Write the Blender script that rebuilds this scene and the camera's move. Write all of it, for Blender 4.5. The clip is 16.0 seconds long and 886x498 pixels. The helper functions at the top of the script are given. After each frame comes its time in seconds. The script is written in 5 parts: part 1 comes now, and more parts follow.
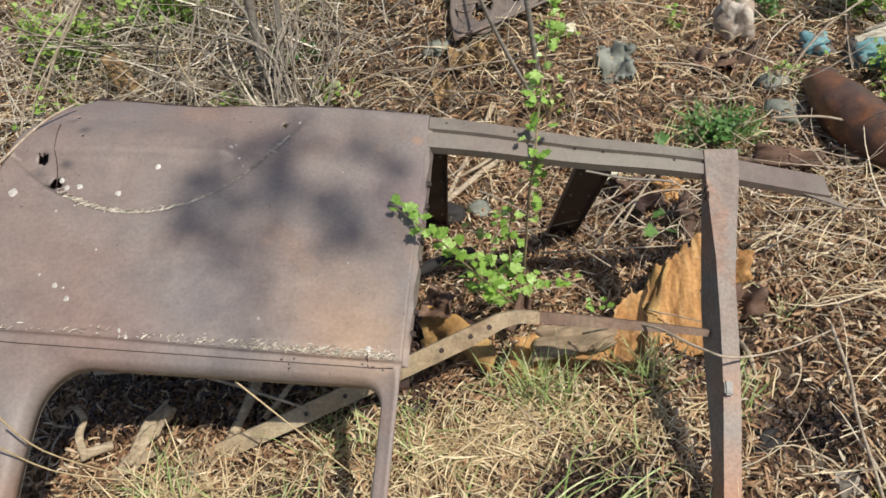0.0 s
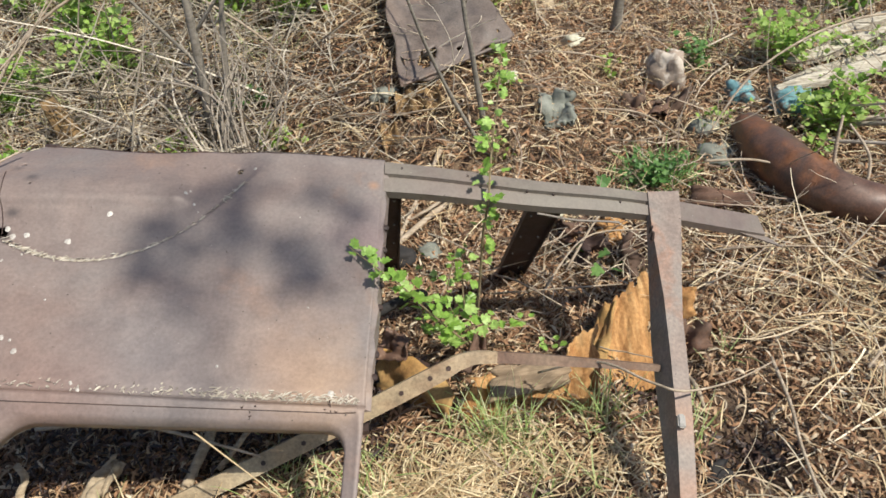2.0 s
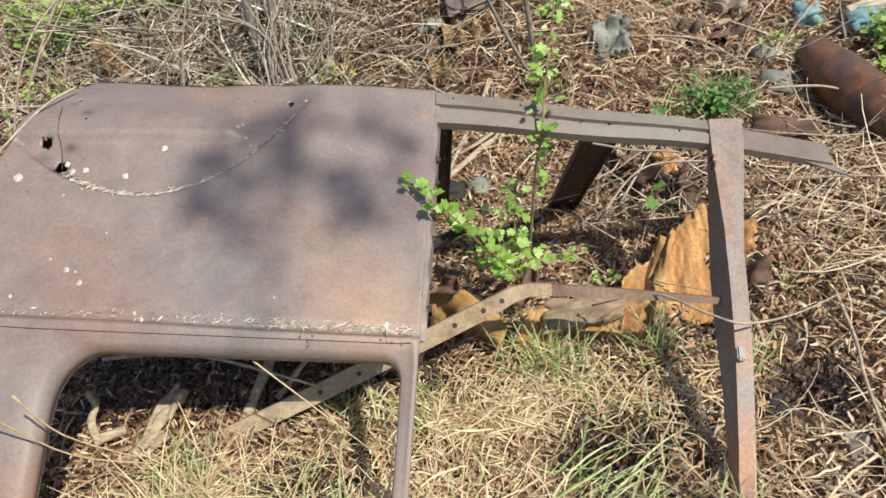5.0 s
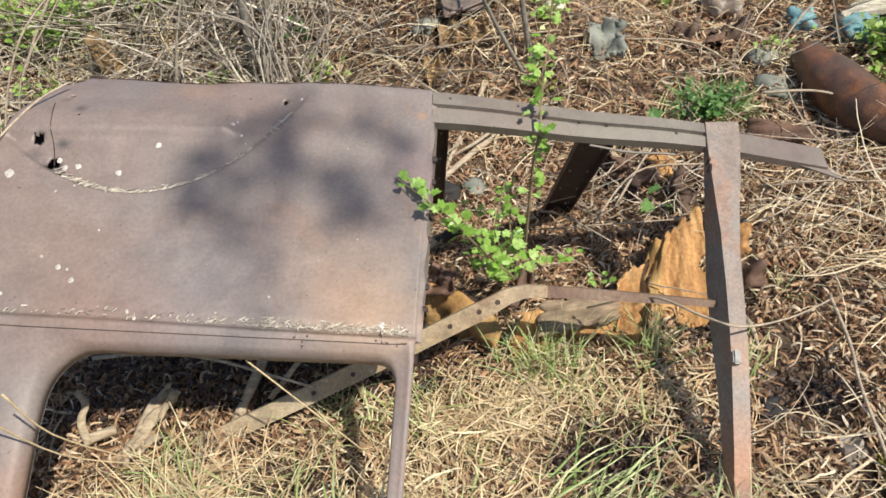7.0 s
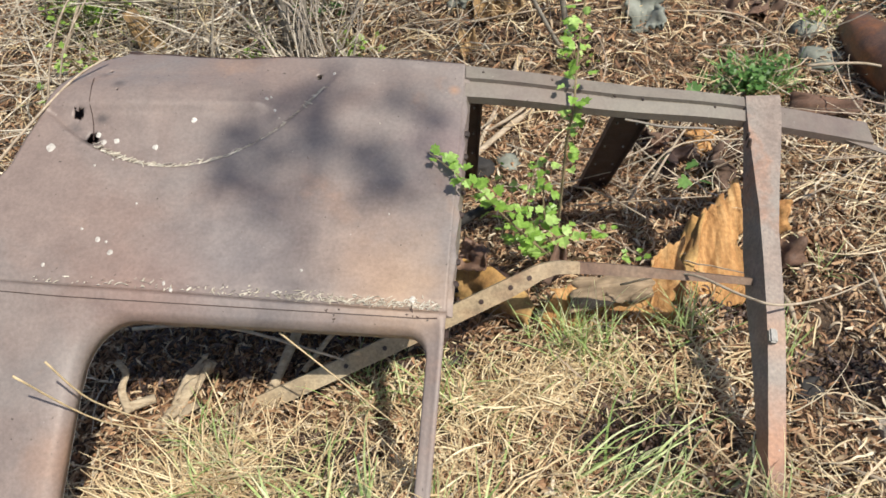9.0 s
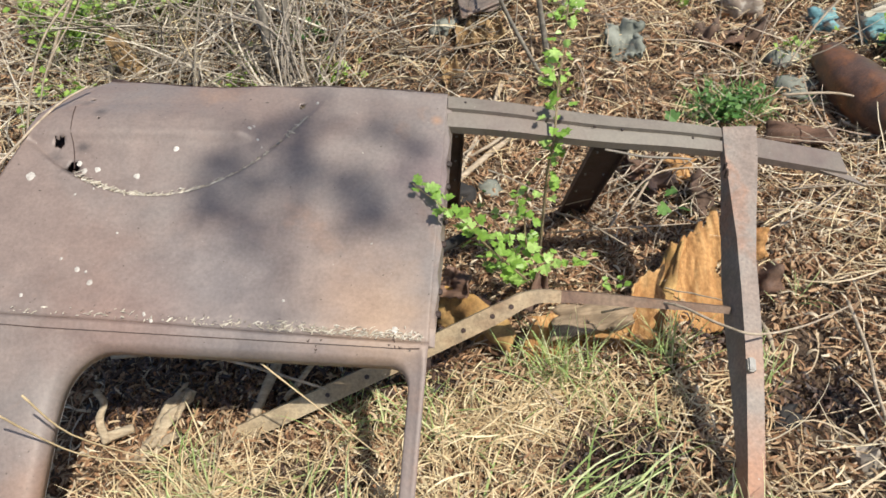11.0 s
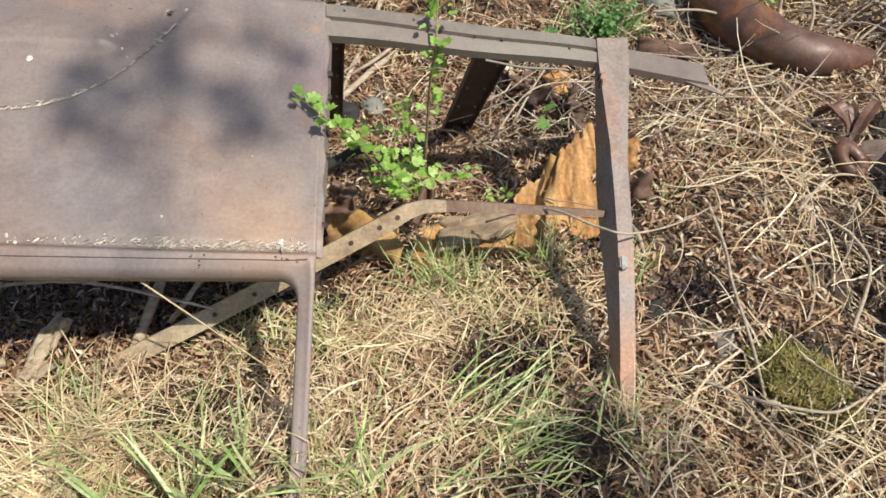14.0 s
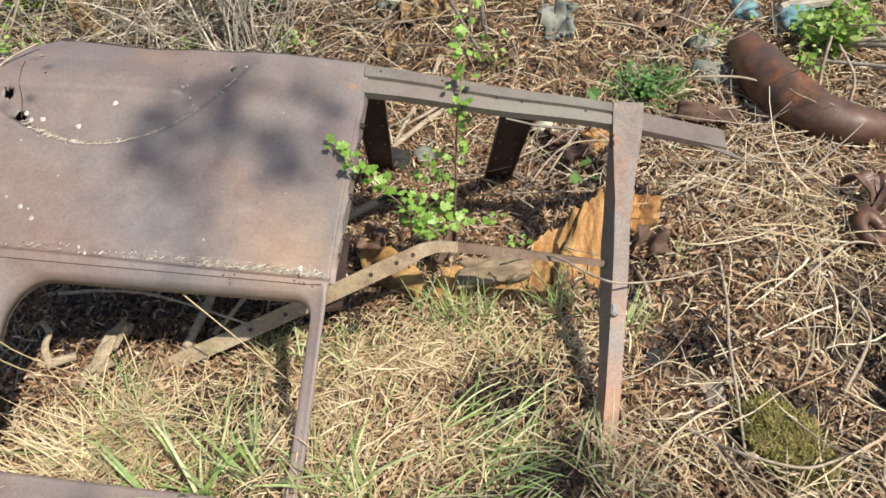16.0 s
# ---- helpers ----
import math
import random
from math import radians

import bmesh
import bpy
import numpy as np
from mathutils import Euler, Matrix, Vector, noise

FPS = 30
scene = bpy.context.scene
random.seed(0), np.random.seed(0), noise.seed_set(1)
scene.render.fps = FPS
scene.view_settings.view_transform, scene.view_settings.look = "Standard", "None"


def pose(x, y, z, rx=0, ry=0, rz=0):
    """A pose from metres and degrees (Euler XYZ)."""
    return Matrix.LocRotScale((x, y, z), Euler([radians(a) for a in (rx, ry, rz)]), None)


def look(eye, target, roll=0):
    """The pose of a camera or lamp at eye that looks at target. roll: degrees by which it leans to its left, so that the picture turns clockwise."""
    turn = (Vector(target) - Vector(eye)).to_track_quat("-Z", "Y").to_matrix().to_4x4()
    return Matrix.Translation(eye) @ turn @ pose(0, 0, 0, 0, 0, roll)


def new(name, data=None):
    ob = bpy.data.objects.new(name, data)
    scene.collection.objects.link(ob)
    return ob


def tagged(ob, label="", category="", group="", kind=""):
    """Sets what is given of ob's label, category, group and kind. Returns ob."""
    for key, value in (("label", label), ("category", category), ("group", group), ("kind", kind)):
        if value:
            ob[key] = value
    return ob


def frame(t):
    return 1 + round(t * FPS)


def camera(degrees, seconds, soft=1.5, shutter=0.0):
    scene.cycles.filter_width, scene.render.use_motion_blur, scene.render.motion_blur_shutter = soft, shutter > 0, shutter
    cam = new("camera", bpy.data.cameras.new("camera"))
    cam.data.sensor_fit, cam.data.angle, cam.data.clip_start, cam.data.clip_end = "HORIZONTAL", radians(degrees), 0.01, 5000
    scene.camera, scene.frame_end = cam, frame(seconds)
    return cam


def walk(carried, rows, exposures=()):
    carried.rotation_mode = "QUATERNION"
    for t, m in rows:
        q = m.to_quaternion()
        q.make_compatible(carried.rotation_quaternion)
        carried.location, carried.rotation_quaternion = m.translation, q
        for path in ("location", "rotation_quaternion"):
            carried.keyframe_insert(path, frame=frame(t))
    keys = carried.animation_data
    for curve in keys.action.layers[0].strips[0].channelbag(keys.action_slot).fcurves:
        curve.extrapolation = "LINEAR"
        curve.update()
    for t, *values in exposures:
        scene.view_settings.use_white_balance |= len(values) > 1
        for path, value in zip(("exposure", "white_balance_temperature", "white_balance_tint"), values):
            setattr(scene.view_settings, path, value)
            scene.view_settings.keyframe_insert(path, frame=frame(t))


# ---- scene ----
from mathutils.bvhtree import BVHTree

cam = camera(62.9, 16.0, soft=1.6)
PATH = [
    (0, (0.168, 0.079, 1.142), (0.051, 1.635, -0.109), -8.8),
    (0.5, (0.162, 0.082, 1.153), (0.19, 1.689, -0.036), -7.4),
    (1, (0.154, 0.072, 1.16), (0.282, 1.705, 0.012), -5.1),
    (1.5, (0.146, 0.067, 1.155), (0.294, 1.694, 0.002), -4.5),
    (2, (0.135, 0.067, 1.158), (0.199, 1.683, -0.019), -5.8),
    (2.5, (0.13, 0.066, 1.158), (0.115, 1.687, -0.014), -7.4),
    (3, (0.126, 0.065, 1.151), (0.115, 1.665, -0.049), -6.7),
    (3.5, (0.121, 0.068, 1.142), (0.062, 1.618, -0.121), -8.7),
    (3.7, (0.123, 0.068, 1.145), (0.038, 1.597, -0.141), -8.9),
    (5.8, (0.116, 0.073, 1.137), (0.04, 1.596, -0.157), -9.6),
    (6, (0.115, 0.072, 1.137), (0.043, 1.602, -0.15), -9.4),
    (6.5, (0.109, 0.075, 1.136), (0.049, 1.604, -0.152), -9.2),
    (7, (0.11, 0.076, 1.134), (0.055, 1.601, -0.158), -8.3),
    (7.5, (0.112, 0.076, 1.136), (0.009, 1.601, -0.154), -9.0),
    (8, (0.116, 0.076, 1.133), (-0.021, 1.599, -0.155), -10.1),
    (8.5, (0.115, 0.075, 1.131), (-0.037, 1.575, -0.183), -10.4),
    (8.7, (0.116, 0.074, 1.129), (-0.045, 1.562, -0.198), -10.6),
    (10.8, (0.114, 0.083, 1.144), (0.003, 1.577, -0.181), -9.4),
    (11, (0.118, 0.082, 1.146), (0.014, 1.603, -0.148), -9.1),
    (11.5, (0.122, 0.084, 1.142), (0.027, 1.613, -0.144), -7.4),
    (12, (0.125, 0.088, 1.14), (0.036, 1.614, -0.149), -6.5),
    (12.5, (0.125, 0.087, 1.142), (0.042, 1.619, -0.14), -6.8),
    (13, (0.121, 0.084, 1.136), (0.033, 1.611, -0.153), -7.9),
    (13.5, (0.11, 0.072, 1.12), (0.114, 1.525, -0.255), -7.9),
    (14, (0.116, 0.05, 1.125), (0.293, 1.412, -0.328), -3.2),
    (14.5, (0.189, 0.003, 1.152), (0.339, 1.389, -0.282), -2.7),
    (15, (0.266, -0.054, 1.181), (0.424, 1.374, -0.21), -2.1),
    (15.5, (0.275, -0.069, 1.201), (0.336, 1.377, -0.179), -5.3),
    (16, (0.267, -0.075, 1.204), (0.203, 1.4, -0.144), -6.3),
]
walk(cam, [(t, look(eye, target, roll)) for t, eye, target, roll in PATH],
     exposures=[(0.0, 0.02), (0.5, 0.03), (1.0, 0.14), (2.0, 0.18), (4.5, 0.28), (16.0, 0.28)])

# ---- light ----
SUN_TO = Vector((0.55, -0.5, 1.0)).normalized()
world = bpy.data.worlds.new("sky")
scene.world = world
world.use_nodes = True
wn = world.node_tree
sky = wn.nodes.new("ShaderNodeTexSky")
sky.sky_type = "NISHITA"
sky.sun_disc = False
sky.sun_elevation = math.asin(SUN_TO.z)
sky.sun_rotation = math.atan2(SUN_TO.x, SUN_TO.y)
wn.links.new(sky.outputs[0], wn.nodes["Background"].inputs[0])
wn.nodes["Background"].inputs[1].default_value = 0.12
sun = new("sun", bpy.data.lights.new("sun", "SUN"))
sun.data.energy = 5.0
sun.data.angle = radians(0.55)
sun.data.color = (1.0, 0.965, 0.87)
sun.matrix_world = look(SUN_TO * 20, (0, 0, 0))


# ---- materials ----
class Mat:
    """A small builder of node materials."""

    def __init__(self, name, rough=0.7, metal=0.0):
        self.m = bpy.data.materials.new(name)
        self.m.use_nodes = True
        self.t = self.m.node_tree
        self.b = self.t.nodes["Principled BSDF"]
        self.b.inputs["Roughness"].default_value = rough
        self.b.inputs["Metallic"].default_value = metal
        self.co = self.t.nodes.new("ShaderNodeTexCoord").outputs["Object"]

    def noise(self, scale, detail=4.0, rough=0.55, stretch=None, dist=0.0):
        n = self.t.nodes.new("ShaderNodeTexNoise")
        n.inputs["Scale"].default_value = scale
        n.inputs["Detail"].default_value = detail
        n.inputs["Roughness"].default_value = rough
        n.inputs["Distortion"].default_value = dist
        src = self.co
        if stretch:
            mp = self.t.nodes.new("ShaderNodeMapping")
            mp.inputs["Scale"].default_value = stretch
            self.t.links.new(src, mp.inputs["Vector"])
            src = mp.outputs[0]
        self.t.links.new(src, n.inputs["Vector"])
        return n.outputs[0]

    def cells(self, scale):
        n = self.t.nodes.new("ShaderNodeTexVoronoi")
        n.inputs["Scale"].default_value = scale
        self.t.links.new(self.co, n.inputs["Vector"])
        return n.outputs["Distance"]

    def ramp(self, fac, stops):
        r = self.t.nodes.new("ShaderNodeValToRGB")
        e = r.color_ramp.elements
        while len(e) < len(stops):
            e.new(0.5)
        for el, (p, c) in zip(e, stops):
            el.position = p
            el.color = (*c, 1) if len(c) == 3 else c
        self.t.links.new(fac, r.inputs[0])
        return r.outputs[0]

    def mask(self, fac, lo, hi):
        return self.ramp(fac, [(lo, (0, 0, 0)), (hi, (1, 1, 1))])

    def mix(self, fac, a, b, mode="MIX"):
        n = self.t.nodes.new("ShaderNodeMix")
        n.data_type = "RGBA"
        n.blend_type = mode
        for sock, v in ((n.inputs[0], fac), (n.inputs[6], a), (n.inputs[7], b)):
            if isinstance(v, (int, float)):
                sock.default_value = v
            elif isinstance(v, tuple):
                sock.default_value = (*v, 1)
            else:
                self.t.links.new(v, sock)
        return n.outputs[2]

    def blob(self, at, radius, wobble=0.5, scale=20.0):
        """1 near a place, fading to 0 with an uneven edge."""
        n = self.t.nodes.new("ShaderNodeVectorMath")
        n.operation = "DISTANCE"
        n.inputs[1].default_value = at
        self.t.links.new(self.co, n.inputs[0])
        a = self.t.nodes.new("ShaderNodeMath")
        a.operation = "MULTIPLY_ADD"
        a.inputs[1].default_value = wobble * radius * 2
        self.t.links.new(self.noise(scale, 5, 0.65), a.inputs[0])
        self.t.links.new(n.outputs["Value"], a.inputs[2])
        return self.ramp(a.outputs[0], [(radius * 0.6, (1, 1, 1)), (radius * 1.6, (0, 0, 0))])

    def random(self, island=True):
        if island:
            return self.t.nodes.new("ShaderNodeNewGeometry").outputs["Random Per Island"]
        return self.t.nodes.new("ShaderNodeObjectInfo").outputs["Random"]

    def color(self, c):
        if isinstance(c, tuple):
            self.b.inputs["Base Color"].default_value = (*c, 1)
        else:
            self.t.links.new(c, self.b.inputs["Base Color"])
        return self

    def rough(self, v):
        self.t.links.new(v, self.b.inputs["Roughness"])
        return self

    def bump(self, h, strength=0.3, dist=0.002):
        n = self.t.nodes.new("ShaderNodeBump")
        n.inputs["Strength"].default_value = strength
        n.inputs["Distance"].default_value = dist
        self.t.links.new(h, n.inputs["Height"])
        self.t.links.new(n.outputs[0], self.b.inputs["Normal"])
        return self

    def thin(self, amount):
        """Lets light through thin leaves."""
        tr = self.t.nodes.new("ShaderNodeBsdfTranslucent")
        mx = self.t.nodes.new("ShaderNodeMixShader")
        mx.inputs[0].default_value = amount
        src = self.b.inputs["Base Color"].links
        if src:
            self.t.links.new(src[0].from_socket, tr.inputs[0])
        else:
            tr.inputs[0].default_value = self.b.inputs["Base Color"].default_value
        out = self.t.nodes["Material Output"]
        self.t.links.new(self.b.outputs[0], mx.inputs[1])
        self.t.links.new(tr.outputs[0], mx.inputs[2])
        self.t.links.new(mx.outputs[0], out.inputs[0])
        return self


def rust_material(name, main, grey, orange, orange_lo=0.6, rough=0.62, metal=0.15, mottle=0.55, stains=(), grain=0.6):
    m = Mat(name, rough, metal)
    big = m.noise(3.2, 5, 0.6, dist=0.6)
    fine = m.noise(160, 3, 0.6)
    mid = m.noise(22, 6, 0.65)
    c = m.mix(m.mask(big, 0.38, 0.66), main, grey)
    c = m.mix(m.mask(m.noise(5.5, 6, 0.62, dist=0.4), orange_lo, orange_lo + 0.2), c, orange)
    for at, radius, tint, amount in stains:
        k = m.t.nodes.new("ShaderNodeMath")
        k.operation = "MULTIPLY"
        k.inputs[1].default_value = amount
        m.t.links.new(m.blob(at, radius), k.inputs[0])
        c = m.mix(k.outputs[0], c, tint)
    c = m.mix(mottle, c, m.ramp(mid, [(0.3, (0.55, 0.53, 0.52)), (0.7, (1.35, 1.33, 1.3))]), "MULTIPLY")
    c = m.mix(grain, c, m.ramp(fine, [(0.3, (0.6, 0.58, 0.58)), (0.7, (1.4, 1.4, 1.4))]), "MULTIPLY")
    specks = m.mask(m.noise(150, 2, 0.4), 0.765, 0.8)
    c = m.mix(specks, c, tuple(min(1.0, 1.6 * v + 0.02) for v in grey))
    c = m.mix(m.mask(m.noise(120, 2, 0.4), 0.74, 0.78), c, tuple(0.35 * v for v in main))
    m.color(c)
    m.rough(m.ramp(mid, [(0.3, (rough - 0.12,) * 3), (0.7, (rough + 0.15,) * 3)]))
    m.bump(m.mix(0.5, fine, mid), 0.22, 0.0015)
    return m.m


def wood_material(name, a, b, grain=(1, 14, 14), rough=0.85):
    m = Mat(name, rough)
    c = m.ramp(m.noise(9, 6, 0.65, stretch=grain), [(0.3, a), (0.7, b)])
    c = m.mix(0.6, c, m.ramp(m.noise(30, 4), [(0.3, (0.5, 0.5, 0.5)), (0.7, (1.3, 1.3, 1.3))]), "MULTIPLY")
    m.color(c)
    m.bump(m.noise(12, 6, 0.7, stretch=grain), 0.6, 0.004)
    return m.m


def litter_material(name, stops, thin=0.0, rough=0.8, island=True):
    m = Mat(name, rough)
    c = m.ramp(m.random(island), stops)
    c = m.mix(0.7, c, m.ramp(m.noise(90, 4), [(0.3, (0.6, 0.58, 0.55)), (0.7, (1.25, 1.25, 1.25))]), "MULTIPLY")
    m.color(c)
    if thin:
        m.thin(thin)
    return m.m


M_PANEL = rust_material("rusty panel paint", (0.21, 0.156, 0.132), (0.2, 0.17, 0.153), (0.275, 0.172, 0.12), 0.58, 0.5, 0.1, 0.22,
                        [((-0.05, 0.88, 0.34), 0.10, (0.36, 0.24, 0.15), 0.75), ((0.065, 1.24, 0.47), 0.012, (0.36, 0.19, 0.1), 0.6), ((-0.1, 0.93, 0.36), 0.13, (0.27, 0.18, 0.13), 0.6), ((-0.3, 0.93, 0.4), 0.16, (0.17, 0.155, 0.152), 0.6), ((-0.55, 0.68, 0.25), 0.08, (0.26, 0.14, 0.08), 0.6),
                         ((-0.567, 1.286, 0.575), 0.012, (0.04, 0.035, 0.035), 0.8), ((-0.53, 1.253, 0.56), 0.014, (0.045, 0.04, 0.04), 0.8), ((-0.554, 1.189, 0.53), 0.014, (0.045, 0.04, 0.04), 0.8), ((-0.57, 1.15, 0.515), 0.022, (0.05, 0.045, 0.045), 0.8), ((-0.6, 1.17, 0.53), 0.02, (0.06, 0.05, 0.05), 0.6),
                         ((-0.45, 0.86, 0.4), 0.12, (0.25, 0.145, 0.11), 0.5), ((0.05, 1.12, 0.42), 0.1, (0.2, 0.135, 0.13), 0.6), ((-0.5, 1.0, 0.46), 0.1, (0.25, 0.165, 0.13), 0.25)], 0.3)
M_RAIL = rust_material("rusty rail steel", (0.15, 0.108, 0.094), (0.178, 0.155, 0.125), (0.21, 0.125, 0.08), 0.62, 0.55, 0.1, 0.3, (), 0.25)
M_POST = rust_material("rusty post steel", (0.215, 0.157, 0.127), (0.225, 0.197, 0.17), (0.32, 0.14, 0.07), 0.52, 0.6, 0.1, 0.65,
                       [((0.5, 0.70, 0.06), 0.12, (0.36, 0.17, 0.09), 0.8), ((0.55, 0.85, 0.17), 0.06, (0.33, 0.19, 0.12), 0.6)], 0.5)
# Near-black: dark rust, and shade put into the pillars and backing sheet.
M_DARK = rust_material("dark rust and shade", (0.06, 0.033, 0.025), (0.045, 0.032, 0.028), (0.1, 0.045, 0.025), 0.6)
M_STRUT = rust_material("pale weathered strut", (0.34, 0.25, 0.15), (0.36, 0.29, 0.19), (0.2, 0.115, 0.065), 0.48, 0.75, 0.0, 0.7)
M_ARM = rust_material("brown rusted arm", (0.14, 0.08, 0.055), (0.22, 0.15, 0.1), (0.2, 0.095, 0.05), 0.5, 0.65, 0.1, 0.6)
m = Mat("flaking orange rust", 0.85)
c = m.ramp(m.noise(7, 7, 0.65, stretch=(9, 1.6, 1.6), dist=0.5), [(0.28, (0.25, 0.11, 0.035)), (0.5, (0.43, 0.225, 0.08)), (0.72, (0.57, 0.36, 0.16))])
c = m.mix(m.mask(m.noise(9, 5, 0.6), 0.58, 0.74), c, (0.3, 0.13, 0.045))
c = m.mix(0.6, c, m.ramp(m.noise(120, 4), [(0.3, (0.55, 0.5, 0.45)), (0.7, (1.3, 1.3, 1.3))]), "MULTIPLY")
m.color(c)
m.bump(m.noise(14, 7, 0.7, stretch=(6, 1.5, 1.5)), 0.8, 0.006)
M_ORANGE = m.m
# The drum's rust again, darker for its faces turned from the sun.
M_OCHRE_SHADED = rust_material("ochre rust darkened for shade", (0.34, 0.19, 0.06), (0.4, 0.27, 0.11), (0.24, 0.1, 0.035), 0.5, 0.85, 0.0, 0.9)
M_FENDER = rust_material("dull brown rusted fender", (0.15, 0.1, 0.075), (0.14, 0.11, 0.09), (0.2, 0.11, 0.06), 0.52, 0.7, 0.05)
M_PIPE = rust_material("brown rusted pipe", (0.13, 0.062, 0.038), (0.075, 0.055, 0.045), (0.27, 0.1, 0.032), 0.5, 0.5, 0.15, 0.75)
M_SHEET = rust_material("far rusted sheet", (0.15, 0.112, 0.09), (0.14, 0.116, 0.1), (0.2, 0.11, 0.07), 0.56)
M_BOX = rust_material("tan rusted box", (0.35, 0.23, 0.15), (0.38, 0.29, 0.22), (0.4, 0.19, 0.08), 0.56, 0.6, 0.05, 0.4)
M_PATCH = rust_material("brown rust flakes", (0.13, 0.07, 0.045), (0.1, 0.07, 0.05), (0.2, 0.09, 0.04), 0.55, 0.85, 0.0)
M_CLIP = rust_material("grey metal clip", (0.25, 0.24, 0.22), (0.2, 0.19, 0.18), (0.2, 0.13, 0.08), 0.65, 0.5, 0.4)
M_LICHEN = litter_material("pale lichen", [(0.0, (0.4, 0.36, 0.32)), (1.0, (0.52, 0.48, 0.43))], island=False)
M_WOOD = wood_material("weathered white plank", (0.2, 0.16, 0.11), (0.66, 0.6, 0.48), (1, 22, 22))
M_OLDLOG = wood_material("brown dead wood", (0.15, 0.1, 0.06), (0.33, 0.24, 0.15))
M_LOG = wood_material("grey dead wood", (0.26, 0.19, 0.12), (0.52, 0.42, 0.29))
M_ROT = wood_material("rotten yellow wood", (0.11, 0.07, 0.04), (0.36, 0.22, 0.085))
M_BARK = wood_material("grey sapling bark", (0.13, 0.11, 0.085), (0.3, 0.265, 0.215))
M_TWIG = wood_material("dry twig", (0.27, 0.2, 0.13), (0.52, 0.42, 0.31))
M_GREYTWIG = wood_material("grey dead twig", (0.22, 0.18, 0.14), (0.42, 0.36, 0.29))
M_VINE = wood_material("green stem", (0.16, 0.11, 0.06), (0.3, 0.24, 0.13))

g = Mat("soil", 0.95)
gc = g.ramp(g.noise(26, 8, 0.7), [(0.3, (0.045, 0.028, 0.018)), (0.5, (0.14, 0.09, 0.055)), (0.72, (0.28, 0.19, 0.115))])
gc = g.mix(g.mask(g.noise(2.5, 5), 0.5, 0.75), gc, (0.065, 0.044, 0.028))
g.color(gc)
g.bump(g.noise(45, 8, 0.75), 0.9, 0.02)
M_SOIL = g.m

LEAF_STOPS = [(0.0, (0.07, 0.036, 0.02)), (0.18, (0.2, 0.105, 0.055)), (0.45, (0.38, 0.21, 0.11)),
              (0.7, (0.47, 0.31, 0.18)), (0.88, (0.58, 0.45, 0.3)), (1.0, (0.7, 0.6, 0.45))]
M_LEAF = litter_material("dead leaf", LEAF_STOPS, 0.15)
M_CRUST = litter_material("pale crust", [(0.0, (0.34, 0.29, 0.22)), (0.6, (0.5, 0.44, 0.35)), (1.0, (0.62, 0.56, 0.46))])
# Near-black leaves for wet patches, and for shade put into the colour.
M_WET_SHADE = litter_material("wet and shade-dark leaf", [(0.0, (0.02, 0.012, 0.009)), (0.6, (0.06, 0.032, 0.022)), (1.0, (0.13, 0.075, 0.05))], 0.0, 0.6)
M_STRAW = litter_material("dry straw", [(0.0, (0.45, 0.31, 0.165)), (0.5, (0.64, 0.49, 0.285)), (1.0, (0.79, 0.67, 0.43))], 0.15, 0.65)
M_GRASS = litter_material("green grass", [(0.0, (0.24, 0.36, 0.1)), (0.5, (0.46, 0.56, 0.22)), (1.0, (0.72, 0.7, 0.42))], 0.3, 0.5)
M_GREEN = litter_material("fresh green leaf", [(0.0, (0.22, 0.38, 0.06)), (0.6, (0.36, 0.52, 0.11)), (1.0, (0.52, 0.65, 0.22))], 0.4, 0.45)
M_FERN = litter_material("dark green frond", [(0.0, (0.07, 0.17, 0.04)), (1.0, (0.17, 0.31, 0.08))], 0.3, 0.5)
M_FROND = litter_material("feathery green frond", [(0.0, (0.12, 0.26, 0.06)), (1.0, (0.26, 0.43, 0.13))], 0.35, 0.5)
M_MOSS = litter_material("yellow green moss", [(0.0, (0.12, 0.1, 0.03)), (0.5, (0.28, 0.25, 0.06)), (0.85, (0.42, 0.37, 0.13)), (1.0, (0.5, 0.4, 0.22))], 0.1, 0.9)


# ---- mesh tools ----
def mesh_ob(name, verts, faces, mat, smooth=False):
    me = bpy.data.meshes.new(name)
    me.from_pydata([tuple(v) for v in verts], [], [tuple(f) for f in faces])
    me.materials.append(mat)
    if smooth:
        me.polygons.foreach_set("use_smooth", [True] * len(me.polygons))
    me.update()
    return new(name, me)


def part(name, bm, material, parent, label="", smooth=False):
    me = bpy.data.meshes.new(name)
    bmesh.ops.recalc_face_normals(bm, faces=bm.faces)
    bm.to_mesh(me)
    bm.free()
    me.materials.append(material)
    if smooth:
        me.polygons.foreach_set("use_smooth", [True] * len(me.polygons))
    ob = new(name, me)
    if parent:
        ob.parent = parent
        ob.matrix_parent_inverse = parent.matrix_world.inverted()
    return tagged(ob, label)


def thing(name, at, label, category, group=""):
    ob = new(name)
    ob.empty_display_size = 0.05
    ob.location = at
    bpy.context.view_layer.update()
    return tagged(ob, label, category, group)


def solid(ob, thick, offset=-1.0, bevel=0.0):
    m = ob.modifiers.new("thickness", "SOLIDIFY")
    m.thickness, m.offset = thick, offset
    if bevel:
        b = ob.modifiers.new("edge", "BEVEL")
        b.width, b.segments, b.limit_method = bevel, 2, "ANGLE"
    return ob


